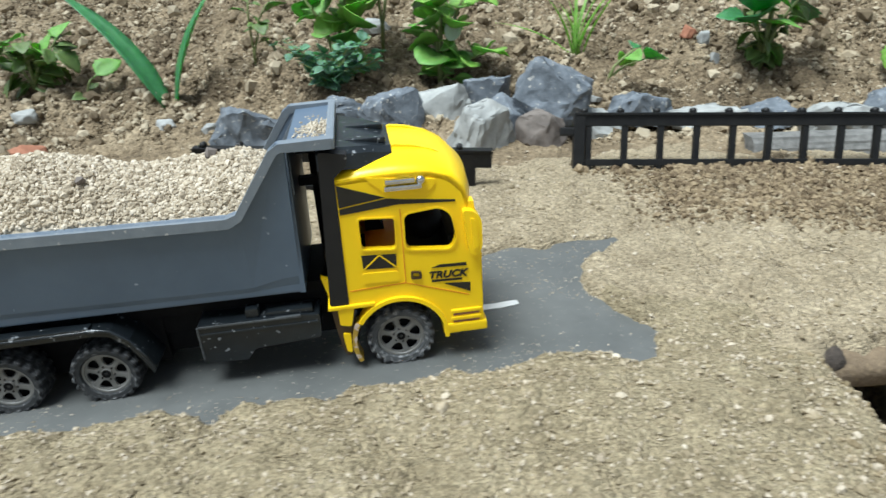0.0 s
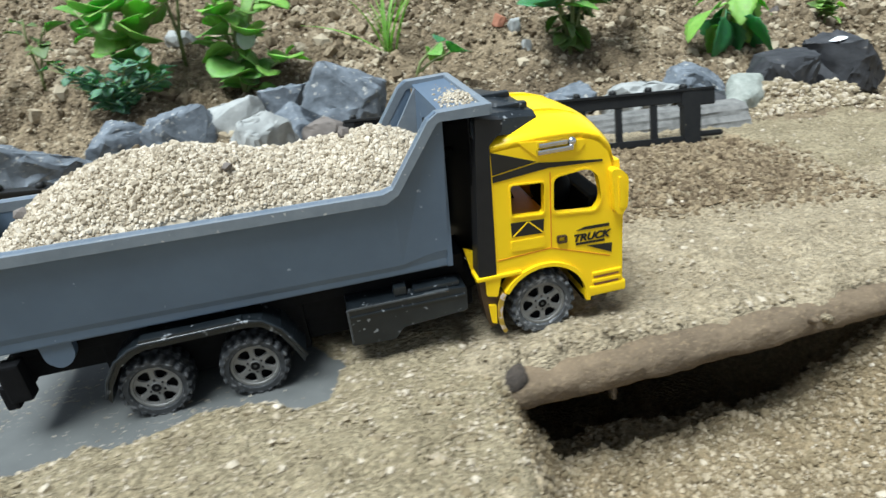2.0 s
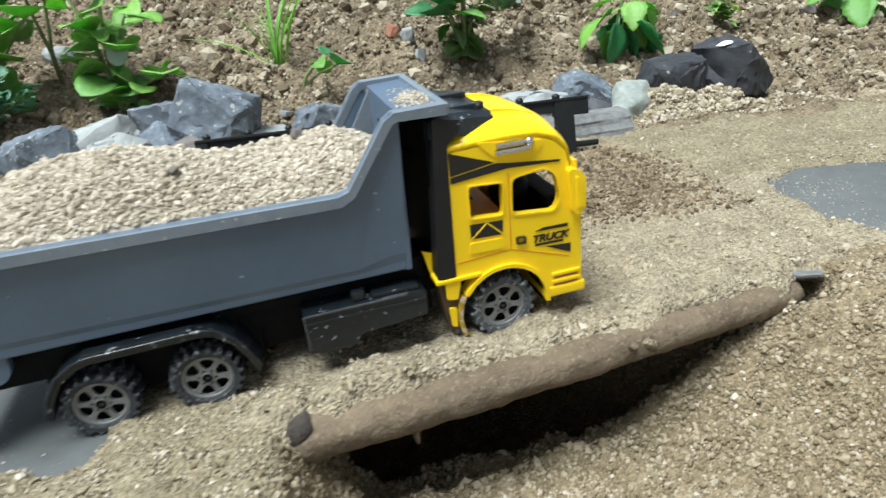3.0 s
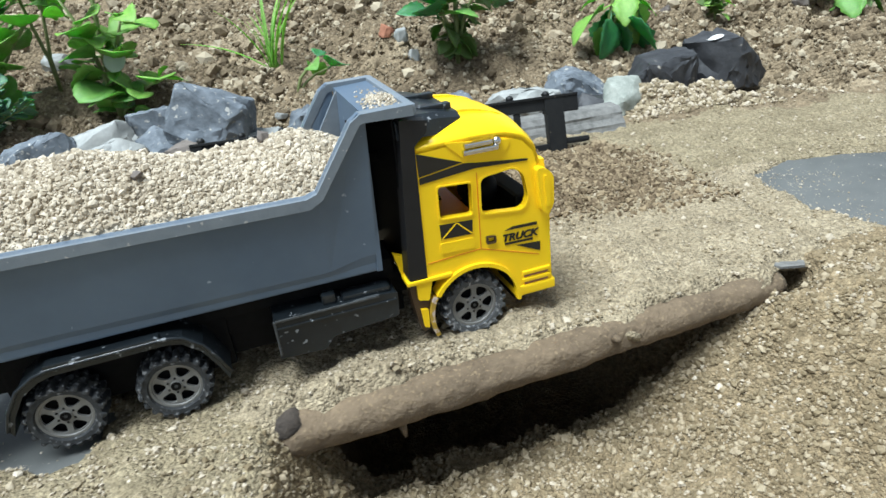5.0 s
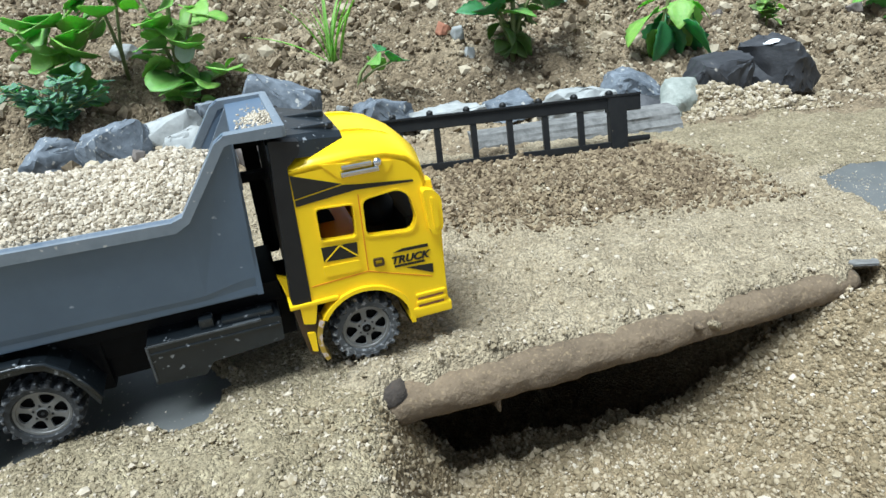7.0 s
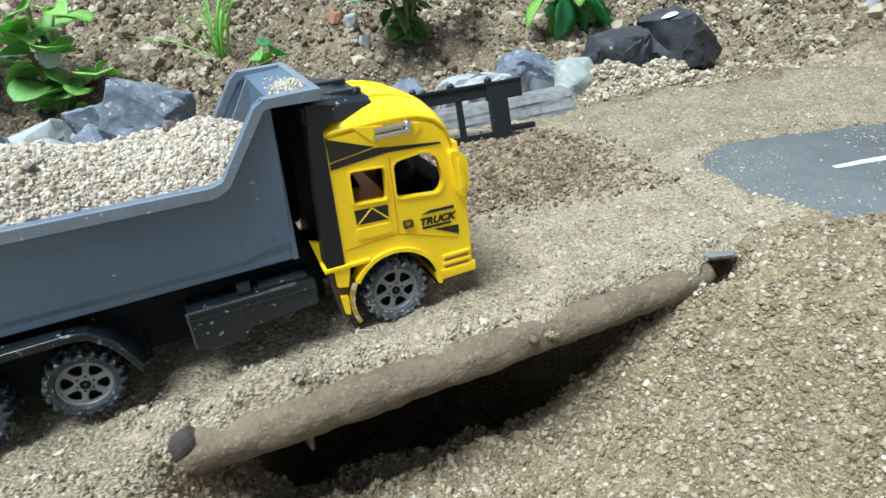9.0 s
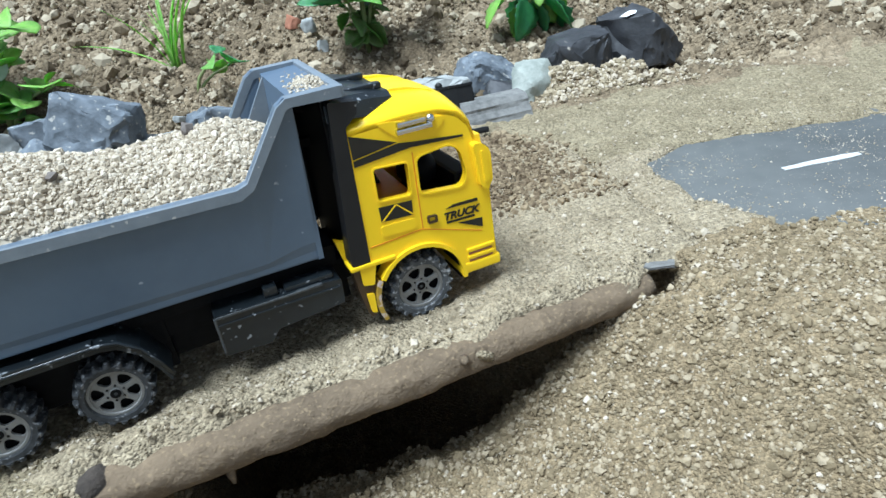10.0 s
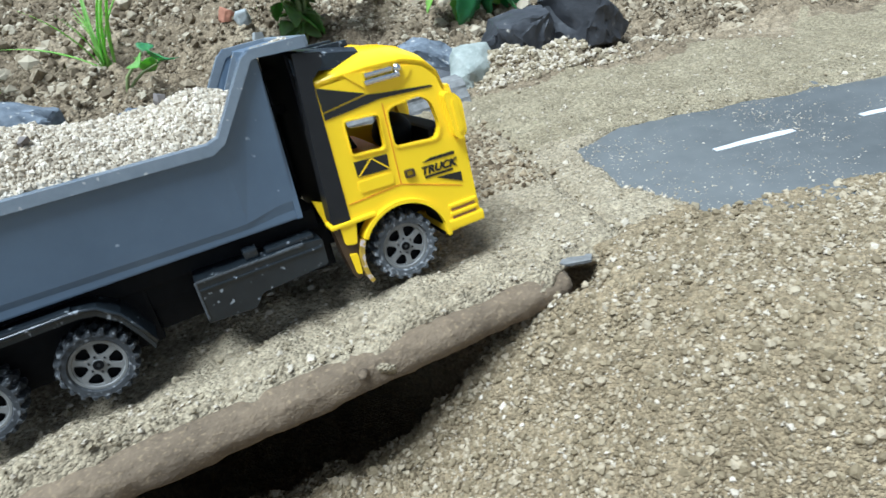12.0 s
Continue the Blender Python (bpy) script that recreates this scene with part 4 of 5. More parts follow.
    decal("small_print", [(0.0110, 0.0300), (0.0205, 0.0297), (0.0205, 0.0290), (0.0110, 0.0293)], label="unreadable line of small black print")
    decal("stripe", [(0.0148, 0.0284), (0.0230, 0.0278), (0.0229, 0.0246)], label="black wedge decal")
    cu = bpy.data.curves.new("lettering", "FONT")
    cu.body, cu.size, cu.extrude, cu.shear, cu.offset = "TRUCK", 0.0033, 0.0001, 0.25, 0.00013
    tmp = new("lettering", cu)
    me = bpy.data.meshes.new_from_object(tmp.evaluated_get(bpy.context.evaluated_depsgraph_get()))
    bpy.data.objects.remove(tmp)
    me.materials.clear()
    me.materials.append(DECAL)
    word = part("lettering", me, DECAL, truck, "the word TRUCK in black capitals")
    word.matrix_local = pose(0.0100, YN - 0.0002, 0.0306, 90, 1.5, 0) @ Matrix.Diagonal((1.10, 1, 1, 1))
    # black rear of the cab: side columns, back wall, roof deck, and the seat inside
    for y0, y1 in ((YN - 0.0003, YN + 0.006), (YF - 0.006, YF + 0.0003)):
        part("rear_column", plate(bmesh.new(), rounded([(-0.0206, 0.0252), (-0.0149, 0.0240), (-0.0143, 0.0656), (-0.0105, 0.0690), (-0.0100, 0.0722), (-0.0178, 0.0734)], 0.0006), [], y0, y1), COLUMN, truck, "matt black column behind the cab")
    part("rear_wall", box(bmesh.new(), -0.0190, -0.0150, YN + 0.004, YF - 0.004, 0.0200, 0.0735, 0.0006), BLACK, truck)
    part("rear_skirt", plate(bmesh.new(), [(-0.0212, 0.0245), (-0.0192, 0.0245), (-0.0192, 0.0300), (-0.0228, 0.0318)], [], YN + 0.0062, YN + 0.0085), YELLOW, truck, "yellow skirt under the cab rear")
    # added black panel that hides bright sand behind the gap
    part("gap_blocker", box(bmesh.new(), -0.0242, -0.0192, YF - 0.006, YF - 0.003, 0.0240, 0.0720, 0.0005), BLACK, truck)
    for z in (0.0560, 0.0665):
        part("gap_bar", box(bmesh.new(), -0.0272, -0.0190, YC, YC + 0.004, z, z + 0.0026, 0.0005), BLACK, truck)
    bm = bmesh.new()
    rows = []
    for x, z in ((-0.0185, 0.0732), (-0.0120, 0.0730), (-0.0040, 0.0718), (0.0028, 0.0704)):
        inset = 0.002 + max(0, x + 0.012) * 0.42
        rows.append([bm.verts.new(p) for p in ((x, YN + inset - 0.001, z - 0.0055), (x, YN + inset, z - 0.0012), (x, YN + inset + 0.003, z), (x, YF - inset - 0.003, z), (x, YF - inset, z - 0.0012), (x, YF - inset + 0.001, z - 0.0055))])
    for p, q in zip(rows, rows[1:]):
        for k in range(5):
            bm.faces.new((p[k], p[k + 1], q[k + 1], q[k]))
    bm.faces.new(rows[0])
    bm.faces.new(rows[-1])
    part("roof_deck", bm, DUSTY, truck, "scuffed black roof deck")
    for k, y in enumerate((YN + 0.012, YN + 0.028)):
        part("deck_rib", box(bmesh.new(), -0.0130, 0.0015, y, y + 0.003, 0.0710, 0.0728, 0.0004), DUSTY, truck)
    seat = part("seat", box(bmesh.new(), -0.0080, 0.0040, YN + 0.006, YF - 0.006, 0.0300, 0.0400, 0.0015), ORANGE, truck, "orange plastic bench seat")
    part("backrest", box(bmesh.new(), -0.0110, -0.0070, YC + 0.004, YF - 0.006, 0.0380, 0.0510, 0.0015), ORANGE, seat)
    part("dashboard", box(bmesh.new(), 0.0170, 0.0240, YN + 0.004, YF - 0.004, 0.0330, 0.0425, 0.0015), BLACK, truck)
    bm = bmesh.new()
    bmesh.ops.create_uvsphere(bm, u_segments=14, v_segments=10, radius=1.0)
    bmesh.ops.transform(bm, matrix=Matrix.Translation((0.0115, YC - 0.003, 0.0415)) @ Matrix.Diagonal((0.0066, 0.008, 0.0062, 1)), verts=bm.verts)
    part("steering_cover", bm, BLACK, truck, smooth=True)
    part("seat_wedge", plate(bmesh.new(), rounded([(-0.0076, 0.0390), (-0.0010, 0.0390), (-0.0056, 0.0512), (-0.0068, 0.0512)], 0.0006), [], YC - 0.004, YC + 0.002), BLACK, truck, "black wedge behind the seat")
    part("cab_floor", box(bmesh.new(), -0.0145, 0.0245, YN + 0.003, YF - 0.003, 0.0255, 0.0280, 0.0004), BLACK, truck)
    part("windscreen_top", box(bmesh.new(), 0.0185, 0.0230, YN + 0.002, YF - 0.002, 0.0535, 0.0560, 0.0006), YELLOW, truck)


def bed(truck):
    R0 = -0.162
    rim = [(R0, 0.0592), (-0.0455, 0.0572), (-0.0425, 0.0582), (-0.0308, 0.0752), (-0.0280, 0.0770), (-0.0137, 0.0773)]
    t = 0.0022

    def wall(y_out, y_low, sign):
        bm = bmesh.new()
        top = [(R0, 0.0592), (-0.0455, 0.0572), (-0.0425, 0.0582), (-0.0308, 0.0752), (-0.0285, 0.0770), (-0.0266, 0.0770)]
        low = [(R0, 0.0312), (-0.0455, 0.0298), (-0.0425, 0.0298), (-0.0330, 0.0297), (-0.0305, 0.0297), (-0.0284, 0.0297)]
        levels = [(0.0, 0.0), (0.06, 0.15), (0.12, 0.30), (0.88, 0.86), (1.0, 1.0)]
        rows = []
        for (x0, z0), (x1, z1) in zip(low, top):
            rows.append([bm.verts.new((x0 + (x1 - x0) * f, y_low + (y_out - y_low) * g, z0 + (z1 - z0) * f)) for f, g in levels])
        for p, q in zip(rows, rows[1:]):
            for k in range(len(levels) - 1):
                bm.faces.new((p[k], q[k], q[k + 1], p[k + 1]))
        ext = bmesh.ops.extrude_face_region(bm, geom=list(bm.faces))
        for g in ext["geom"]:
            if isinstance(g, bmesh.types.BMVert):
                g.co.y -= sign * t
        part("bed_side", bm, GREY, truck, "grey plastic dump bed side with scuffs")
        # rounded rim along the top edge
        line = [(x, z) for x, z in rim]
        offs = [(x, z - 0.0030) for x, z in rim]
        offs[2], offs[3], offs[4] = (-0.0412, 0.0562), (-0.0285, 0.0742), (-0.0272, 0.0746)
        offs[1] = (-0.0450, 0.0542)
        part("bed_rim", plate(bmesh.new(), line + offs[::-1], [], y_out - sign * 0.0028, y_out + sign * 0.0012), PALE_GREY, truck, "thick grey rim, paler with dust and painted top light")

    wall(YN, YN + 0.0035, -1)
    wall(YF, YF - 0.0035, 1)
    part("bed_floor", box(bmesh.new(), R0, -0.0276, YN + 0.003, YF - 0.003, 0.0296, 0.0330, 0.0006), GREY, truck)
    # front wall and the shield over the cab
    fw = [(-0.0290, 0.0297), (-0.0274, 0.0297), (-0.0262, 0.0745), (-0.0137, 0.0752), (-0.0137, 0.0763), (-0.0262, 0.0757)]
    part("bed_front", plate(bmesh.new(), fw, [], YN + 0.0024, YF - 0.0024), GREY, truck)
    part("shield_rim", box(bmesh.new(), -0.0152, -0.0128, YN - 0.001, YF + 0.001, 0.0742, 0.0773, 0.0006), PALE_GREY, truck)
    for y in (YN + 0.006, YF - 0.008):
        part("gusset", plate(bmesh.new(), [(-0.0262, 0.0600), (-0.0262, 0.0757), (-0.0360, 0.0600)], [], y, y + 0.0012), PALE_GREY, truck)
    part("tailgate", box(bmesh.new(), R0 - 0.002, R0, YN, YF, 0.0300, 0.0625, 0.0006), BLACK, truck, "black tailgate")
    hook = [(-0.1450, 0.0320), (-0.1362, 0.0320), (-0.1364, 0.0250), (-0.1385, 0.0222), (-0.1415, 0.0214), (-0.1445, 0.0240)]
    part("hinge_bracket", plate(bmesh.new(), rounded(hook, 0.0015), [], YN + 0.004, YN + 0.007), GREY, truck, "rounded grey hinge bracket")
    part("hinge_bracket", plate(bmesh.new(), rounded(hook, 0.0015), [], YF - 0.007, YF - 0.004), GREY, truck)


def chassis(truck):
    for y in (YN + 0.012, YF - 0.016):
        part("frame_rail", box(bmesh.new(), -0.158, 0.022, y, y + 0.004, 0.0155, 0.0235, 0.0006), BLACK, truck)
    part("subframe", box(bmesh.new(), -0.155, -0.0225, YN + 0.010, YF - 0.010, 0.0225, 0.0292, 0.0006), BLACK, truck)
    # black blocks added between the wheels so the underside stays in deep shade
    part("shade_block", box(bmesh.new(), -0.1330, -0.0740, YN + 0.0112, YF - 0.0112, 0.0060, 0.0230, 0.001), BLACK, truck)
    part("shade_block", box(bmesh.new(), -0.0740, -0.0200, YN + 0.0125, YF - 0.0125, 0.0085, 0.0230, 0.001), BLACK, truck)
    for x in AXLES:
        part("axle", lathe_y(bmesh.new(), [(0.0001, YN + 0.006), (0.0016, YN + 0.006), (0.0016, YF - 0.006), (0.0001, YF - 0.006)], 10), BLACK, truck).location = (x, 0, AXLE_Z)
    for near in (True, False):
        s, y = (1, YN) if near else (-1, YF)
        prof = rounded([(-0.0614, 0.0100), (-0.0480, 0.0092), (-0.0452, 0.0128), (-0.0246, 0.0142), (-0.0243, 0.0222), (-0.0300, 0.0228), (-0.0610, 0.0232)], 0.0008)
        tank = part("side_tank", plate(bmesh.new(), prof, [], *sorted((y + s * 0.0008, y + s * 0.012))), DUSTY, truck, "scuffed black side tank")
        part("tank_seam", box(bmesh.new(), -0.0608, -0.0250, *sorted((y + s * 0.0004, y + s * 0.002)), 0.0196, 0.0203, 0.0002), DUSTY, tank)
        part("worn_edge", box(bmesh.new(), -0.0607, -0.0300, *sorted((y + s * 0.0004, y + s * 0.0016)), 0.0222, 0.0229, 0.0002), SCUFF, tank, "pale worn edge")
        part("worn_edge", box(bmesh.new(), -0.0613, -0.0606, *sorted((y + s * 0.0004, y + s * 0.0014)), 0.0112, 0.0226, 0.0002), SCUFF, tank)
        part("tank_cap", box(bmesh.new(), -0.0465, -0.0425, *sorted((y + s * 0.002, y + s * 0.006)), 0.0230, 0.0262, 0.0008), DUSTY, tank)
        part("tank_lid", box(bmesh.new(), -0.0405, -0.0262, *sorted((y + s * 0.002, y + s * 0.007)), 0.0226, 0.0244, 0.0006), DUSTY, tank)
        line = [(-0.1318, 0.0112), (-0.1300, 0.0165), (-0.1262, 0.0222), (-0.1215, 0.0252), (-0.1180, 0.0262), (-0.0890, 0.0266), (-0.0850, 0.0258), (-0.0805, 0.0220), (-0.0775, 0.0165), (-0.0752, 0.0112)]
        inner = [(x * 0.965 - 0.0036, z - 0.0020) for x, z in line]
        g = part("mudguard", plate(bmesh.new(), line + inner[::-1], [], *sorted((y - s * 0.0002, y + s * 0.0115))), DUSTY, truck, "shiny black double mudguard")
        part("guard_edge", tube(bmesh.new(), [(x, y - s * 0.0003, z) for x, z in line], [0.0006] * len(line), 8), DUSTY, g, smooth=True)
        part("guard_rib", box(bmesh.new(), -0.1185, -0.0905, *sorted((y - s * 0.0006, y + s * 0.003)), 0.0262, 0.0276, 0.0005), DUSTY, g)
    part("rear_bumper", box(bmesh.new(), -0.1580, -0.1545, YN + 0.002, YF - 0.002, 0.0125, 0.0200, 0.0008), BLACK, truck)
    part("rear_plate", box(bmesh.new(), -0.1560, -0.1500, YN + 0.001, YN + 0.006, 0.0150, 0.0270, 0.0008), BLACK, truck)


truck = thing("dump_truck", "yellow and grey plastic toy dump truck loaded with stone chips", "toy truck")
cab(truck)
bed(truck)
chassis(truck)
wheels = [wheel(truck, x, near, 1.06 if x == 0 else 1.0, DUSTED if x == 0 else RUBBER) for x in AXLES for near in (True, False)]


def chip_mesh(name, places, sizes, mat, seed, kind=1):
    """Many small angular bits as one mesh: irregular octahedra or rounder lumps."""
    rnd = np.random.RandomState(seed)
    if kind == 1:
        base = np.array([(1, 0, 0), (-1, 0, 0), (0, 1, 0), (0, -1, 0), (0, 0, 1), (0, 0, -1)], float)
        tris = np.array([(0, 2, 4), (2, 1, 4), (1, 3, 4), (3, 0, 4), (2, 0, 5), (1, 2, 5), (3, 1, 5), (0, 3, 5)])
    else:
        p = (1 + 5**0.5) / 2
        base = np.array([(-1, p, 0), (1, p, 0), (-1, -p, 0), (1, -p, 0), (0, -1, p), (0, 1, p), (0, -1, -p), (0, 1, -p), (p, 0, -1), (p, 0, 1), (-p, 0, -1), (-p, 0, 1)], float) / 1.9
        tris = np.array([(0, 11, 5), (0, 5, 1), (0, 1, 7), (0, 7, 10), (0, 10, 11), (1, 5, 9), (5, 11, 4), (11, 10, 2), (10, 7, 6), (7, 1, 8), (3, 9, 4), (3, 4, 2), (3, 2, 6), (3, 6, 8), (3, 8, 9), (4, 9, 5), (2, 4, 11), (6, 2, 10), (8, 6, 7), (9, 8, 1)])
    n, k = len(places), len(base)
    q = rnd.normal(size=(n, 4))
    q /= np.linalg.norm(q, axis=1)[:, None]
    w, x, y, z = q.T
    rot = np.stack([1 - 2 * (y * y + z * z), 2 * (x * y - z * w), 2 * (x * z + y * w), 2 * (x * y + z * w), 1 - 2 * (x * x + z * z), 2 * (y * z - x * w), 2 * (x * z - y * w), 2 * (y * z + x * w), 1 - 2 * (x * x + y * y)], 1).reshape(n, 3, 3)
    local = base[None] * rnd.uniform(0.6, 1.15, (n, k, 3)) * rnd.uniform(0.65, 1.1, (n, 1, 3)) * np.asarray(sizes)[:, None, None]
    verts = np.einsum("nij,nkj->nki", rot, local) + np.asarray(places)[:, None]
    faces = (tris[None] + (np.arange(n) * k)[:, None, None]).reshape(-1, 3)
    me = bpy.data.meshes.new(name)
    me.from_pydata(verts.reshape(-1, 3).tolist(), [], faces.tolist())
    me.materials.append(mat)
    return me


def heap_height(x, y):
    top = np.interp(x, [-0.162, -0.157, -0.139, -0.120, -0.10, -0.078, -0.0595, -0.045, -0.035, -0.028], [0.046, 0.0490, 0.0640, 0.0728, 0.0738, 0.0680, 0.0665, 0.0684, 0.0660, 0.0620])
    edge = np.interp(x, [-0.162, -0.150, -0.135, -0.045, -0.028], [0.044, 0.050, 0.0560, 0.0560, 0.0570])
    u = np.clip(np.abs(y - YC) / ((YF - YN) / 2 - 0.002), 0, 1)
    return edge + (top - edge) * (1 - u**2.2) + 0.0028 * fbm(x, y, 0.02, 3, 71)


def load():
    ld = thing("gravel_load", "heap of pale beige stone chips in the truck bed", "gravel", kind="stuff")
    xs, ys = np.linspace(-0.1615, -0.0280, 90), np.linspace(YN + 0.0024, YF - 0.0024, 40)
    me = grid_mesh("heap", xs, ys, lambda x, y: heap_height(x, y) - 0.0002, CHIPS)
    part("heap", me, CHIPS, ld)
    rnd = np.random.RandomState(5)
    x = rnd.uniform(-0.1615, -0.0285, 25000)
    y = rnd.uniform(YN + 0.003, YF - 0.003, 25000)
    s = np.clip(rnd.lognormal(math.log(0.00064), 0.36, 25000), 0.00035, 0.0016)
    z = heap_height(x, y) + s * rnd.uniform(-0.65, 0.25, 25000)
    part("chips", chip_mesh("chips", np.stack([x, y, z], 1), s, CHIPS, 6, 2), CHIPS, ld)
    big = np.array([(-0.052, YC + 0.002, 0), (-0.141, YC - 0.006, 0), (-0.085, YC - 0.012, 0)])
    big[:, 2] = heap_height(big[:, 0], big[:, 1]) + 0.0008
    part("pebbles", chip_mesh("pebbles", big, [0.0030, 0.0030, 0.0022], BROWN_ROCK, 8, 2), BROWN_ROCK, ld)
    n = 420
    px = np.clip(rnd.normal(-0.0178, 0.0028, n), -0.0245, -0.0153)
    py = np.clip(rnd.normal(YC - 0.009, 0.0075, n), YN + 0.001, YF - 0.004)
    pile = 0.0016 * np.exp(-(((px + 0.0168) / 0.003) ** 2 + ((py - YC + 0.010) / 0.007) ** 2))
    part("spilled_chips", chip_mesh("spilled_chips", np.stack([px, py, 0.0759 + pile * rnd.uniform(0, 1, n)], 1), rnd.uniform(0.00025, 0.0007, n), CHIPS, 9, 2), CHIPS, ld)
    return ld


gravel = load()


# ---- plants ----
def at_ground(x, y):
    return float(ground_height(np.array([x]), np.array([y]))[0])


def leaf_mesh(name, length, width, mat, curl=0.5, shape="ovate", fold=0.25):
    """A leaf along +y from its stalk, with thickness in its fold and droop."""
    n = 14
    bm = bmesh.new()
    rows = []
    for i in range(n + 1):
        t = i / n
        v = min(1, max(0, (t - 0.24) / 0.76))
        if shape == "ovate":
            w = math.sin(math.pi * min(1, v**0.72 * 0.98 + 0.02)) ** 0.8 * (1.0 + (0.10 if i % 2 else -0.06)) if v > 0 else 0.05
        elif shape == "round":
            w = math.sqrt(max(0, 1 - (2 * v - 1) ** 2)) if v > 0 else 0.05
        else:
            w = (1 - t**3) * (0.55 + 0.45 * min(1, t * 4))
        w = max(w, 0.05) * width / 2
        a = -curl * t
        y = length * (math.sin(curl * t) / curl if curl else t)
        z = -length * ((1 - math.cos(curl * t)) / curl if curl else 0)
        rows.append([bm.verts.new((w * u, y, z + fold * abs(u) * w + 0.02 * width * math.sin(9 * t + 3 * u))) for u in (-1, -0.5, 0, 0.5, 1)])
    for p, q in zip(rows, rows[1:]):
        for k in range(4):
            bm.faces.new((p[k], p[k + 1], q[k + 1], q[k]))
    ext = bmesh.ops.extrude_face_region(bm, geom=list(bm.faces))
    for g in ext["geom"]:
        if isinstance(g, bmesh.types.BMVert):
            g.co.z -= 0.00025
    return mesh_of(bm, name, mat, True)


def plant(label, x, y, stems, leaves, seed, category="plant"):
    """stems: (lean x, lean y, height, radius); leaves: (mesh, count, spread, low, high, pitch, size)."""
    rnd = random.Random(seed)
    p = thing("plant", label, category, "garden plants", m=pose(x, y, at_ground(x, y) - 0.002))
    stems = [(lx * 1.25, ly * 1.25, h * 1.25, r * 1.15) for lx, ly, h, r in stems]
    tips = []
    for lx, ly, h, r in stems:
        pts = [Vector((lx * t * t, ly * t * t, h * t)) + Vector((0.002 * rnd.uniform(-1, 1), 0.002 * rnd.uniform(-1, 1), 0)) * t for t in (0, 0.25, 0.5, 0.75, 1)]
        part("stem", tube(bmesh.new(), pts, [r, r * 0.95, r * 0.85, r * 0.75, r * 0.5], 6), STEM, p, smooth=True)
        tips.append(pts)
    for mesh, count, low, high, pitch, size in leaves:
        for i in range(count if count < 3 else int(count * 1.35)):
            pts = rnd.choice(tips)
            t = rnd.uniform(low, high) * 4
            k = min(3, int(t))
            base = pts[k].lerp(pts[k + 1], t - k)
            az = rnd.uniform(0, 360) if count > 2 else 360 * i / count + rnd.uniform(-30, 30)
            s = size * rnd.uniform(0.75, 1.85)
            ob = part("leaf", mesh, None, p)
            ob.matrix_local = Matrix.Translation(base) @ pose(0, 0, 0, 0, 0, az) @ pose(0, 0, 0, pitch + rnd.uniform(-42, 38), rnd.uniform(-35, 35), 0) @ Matrix.Scale(s, 4)
    return p


OV = leaf_mesh("leaf", 0.030, 0.017, LEAF)
OVF = leaf_mesh("leaf", 0.030, 0.018, FRESH, 0.7)
OVD = leaf_mesh("leaf", 0.034, 0.020, DEEP, 0.6)
OVB = leaf_mesh("leaf", 0.026, 0.020, FRESH, 0.35)
RND = leaf_mesh("leaf", 0.020, 0.017, LEAF, 0.5, "round")
RNDF = leaf_mesh("leaf", 0.018, 0.016, FRESH, 0.4, "round")
PALE = leaf_mesh("leaf", 0.018, 0.011, PALE_LEAF, 0.3, "round")
TINY = leaf_mesh("leaf", 0.008, 0.005, BLUISH, 0.3)
OLV = leaf_mesh("leaf", 0.016, 0.010, OLIVE, 0.6)
STRAP = leaf_mesh("leaf", 0.095, 0.017, DEEP, 0.55, "strap", 0.35)
GRASS = leaf_mesh("leaf", 0.080, 0.0035, FRESH, 0.6, "strap", 0.5)
GRASSO = leaf_mesh("leaf", 0.075, 0.003, OLIVE, 0.8, "strap", 0.5)


def blades(label, x, y, mesh, poses, category):
    p = thing("plant", label, category, "garden plants", m=pose(x, y, at_ground(x, y) - 0.002))
    for az, pitch, s, dx in poses:
        ob = part("leaf", mesh, None, p)
        ob.matrix_local = pose(dx, 0, 0, 0, 0, az) @ pose(0, 0, 0, pitch, 0, 0) @ Matrix.Scale(s, 4)
    return p


blades("two long dark green strap leaves in soil", -0.219, 0.515, STRAP, ((70, 58, 1.35, -0.003), (-60, 80, 1.15, 0.006)), "seedling")
plant("green herb with soft rounded leaves", -0.085, 0.530, ((-0.02, 0, 0.05, 0.0016), (0.01, 0.01, 0.06, 0.0016), (0.035, 0, 0.055, 0.0014)), ((OVB, 8, 0.4, 1, 25, 0.9), (RND, 10, 0.3, 1, 15, 1.0), (OVF, 5, 0.5, 1, 25, 0.8)), 2, "herb")
plant("low bluish feathery weed on soil", -0.085, 0.498, tuple((0.03 * math.cos(a), 0.016 * math.sin(a), 0.020 + 0.008 * (a % 2), 0.0006) for a in np.linspace(0, 6.28, 13)), ((TINY, 190, 0.2, 1, 20, 1.0),), 3, "weed")
plant("leafy bright green plant with rounded lower leaves", -0.001, 0.522, ((0.0, 0.01, 0.085, 0.0020), (-0.014, 0, 0.07, 0.0016), (0.016, 0, 0.06, 0.0015), (0.03, -0.012, 0.026, 0.0010)), ((OVF, 9, 0.5, 1, 35, 0.75), (RND, 13, 0.1, 0.45, 10, 0.9), (RNDF, 14, 0.4, 1, 25, 0.9), (OVB, 6, 0.5, 1, 20, 0.8), (PALE, 2, 0.4, 0.9, -50, 0.9)), 4, "plant")
blades("upright tuft of thin green grass", 0.113, 0.548, GRASS, tuple((random.uniform(0, 360), random.uniform(66, 88), random.uniform(0.5, 1.05), random.uniform(-0.005, 0.005)) for i in range(14)) + ((80, 38, 0.9, -0.004),), "grass tuft")
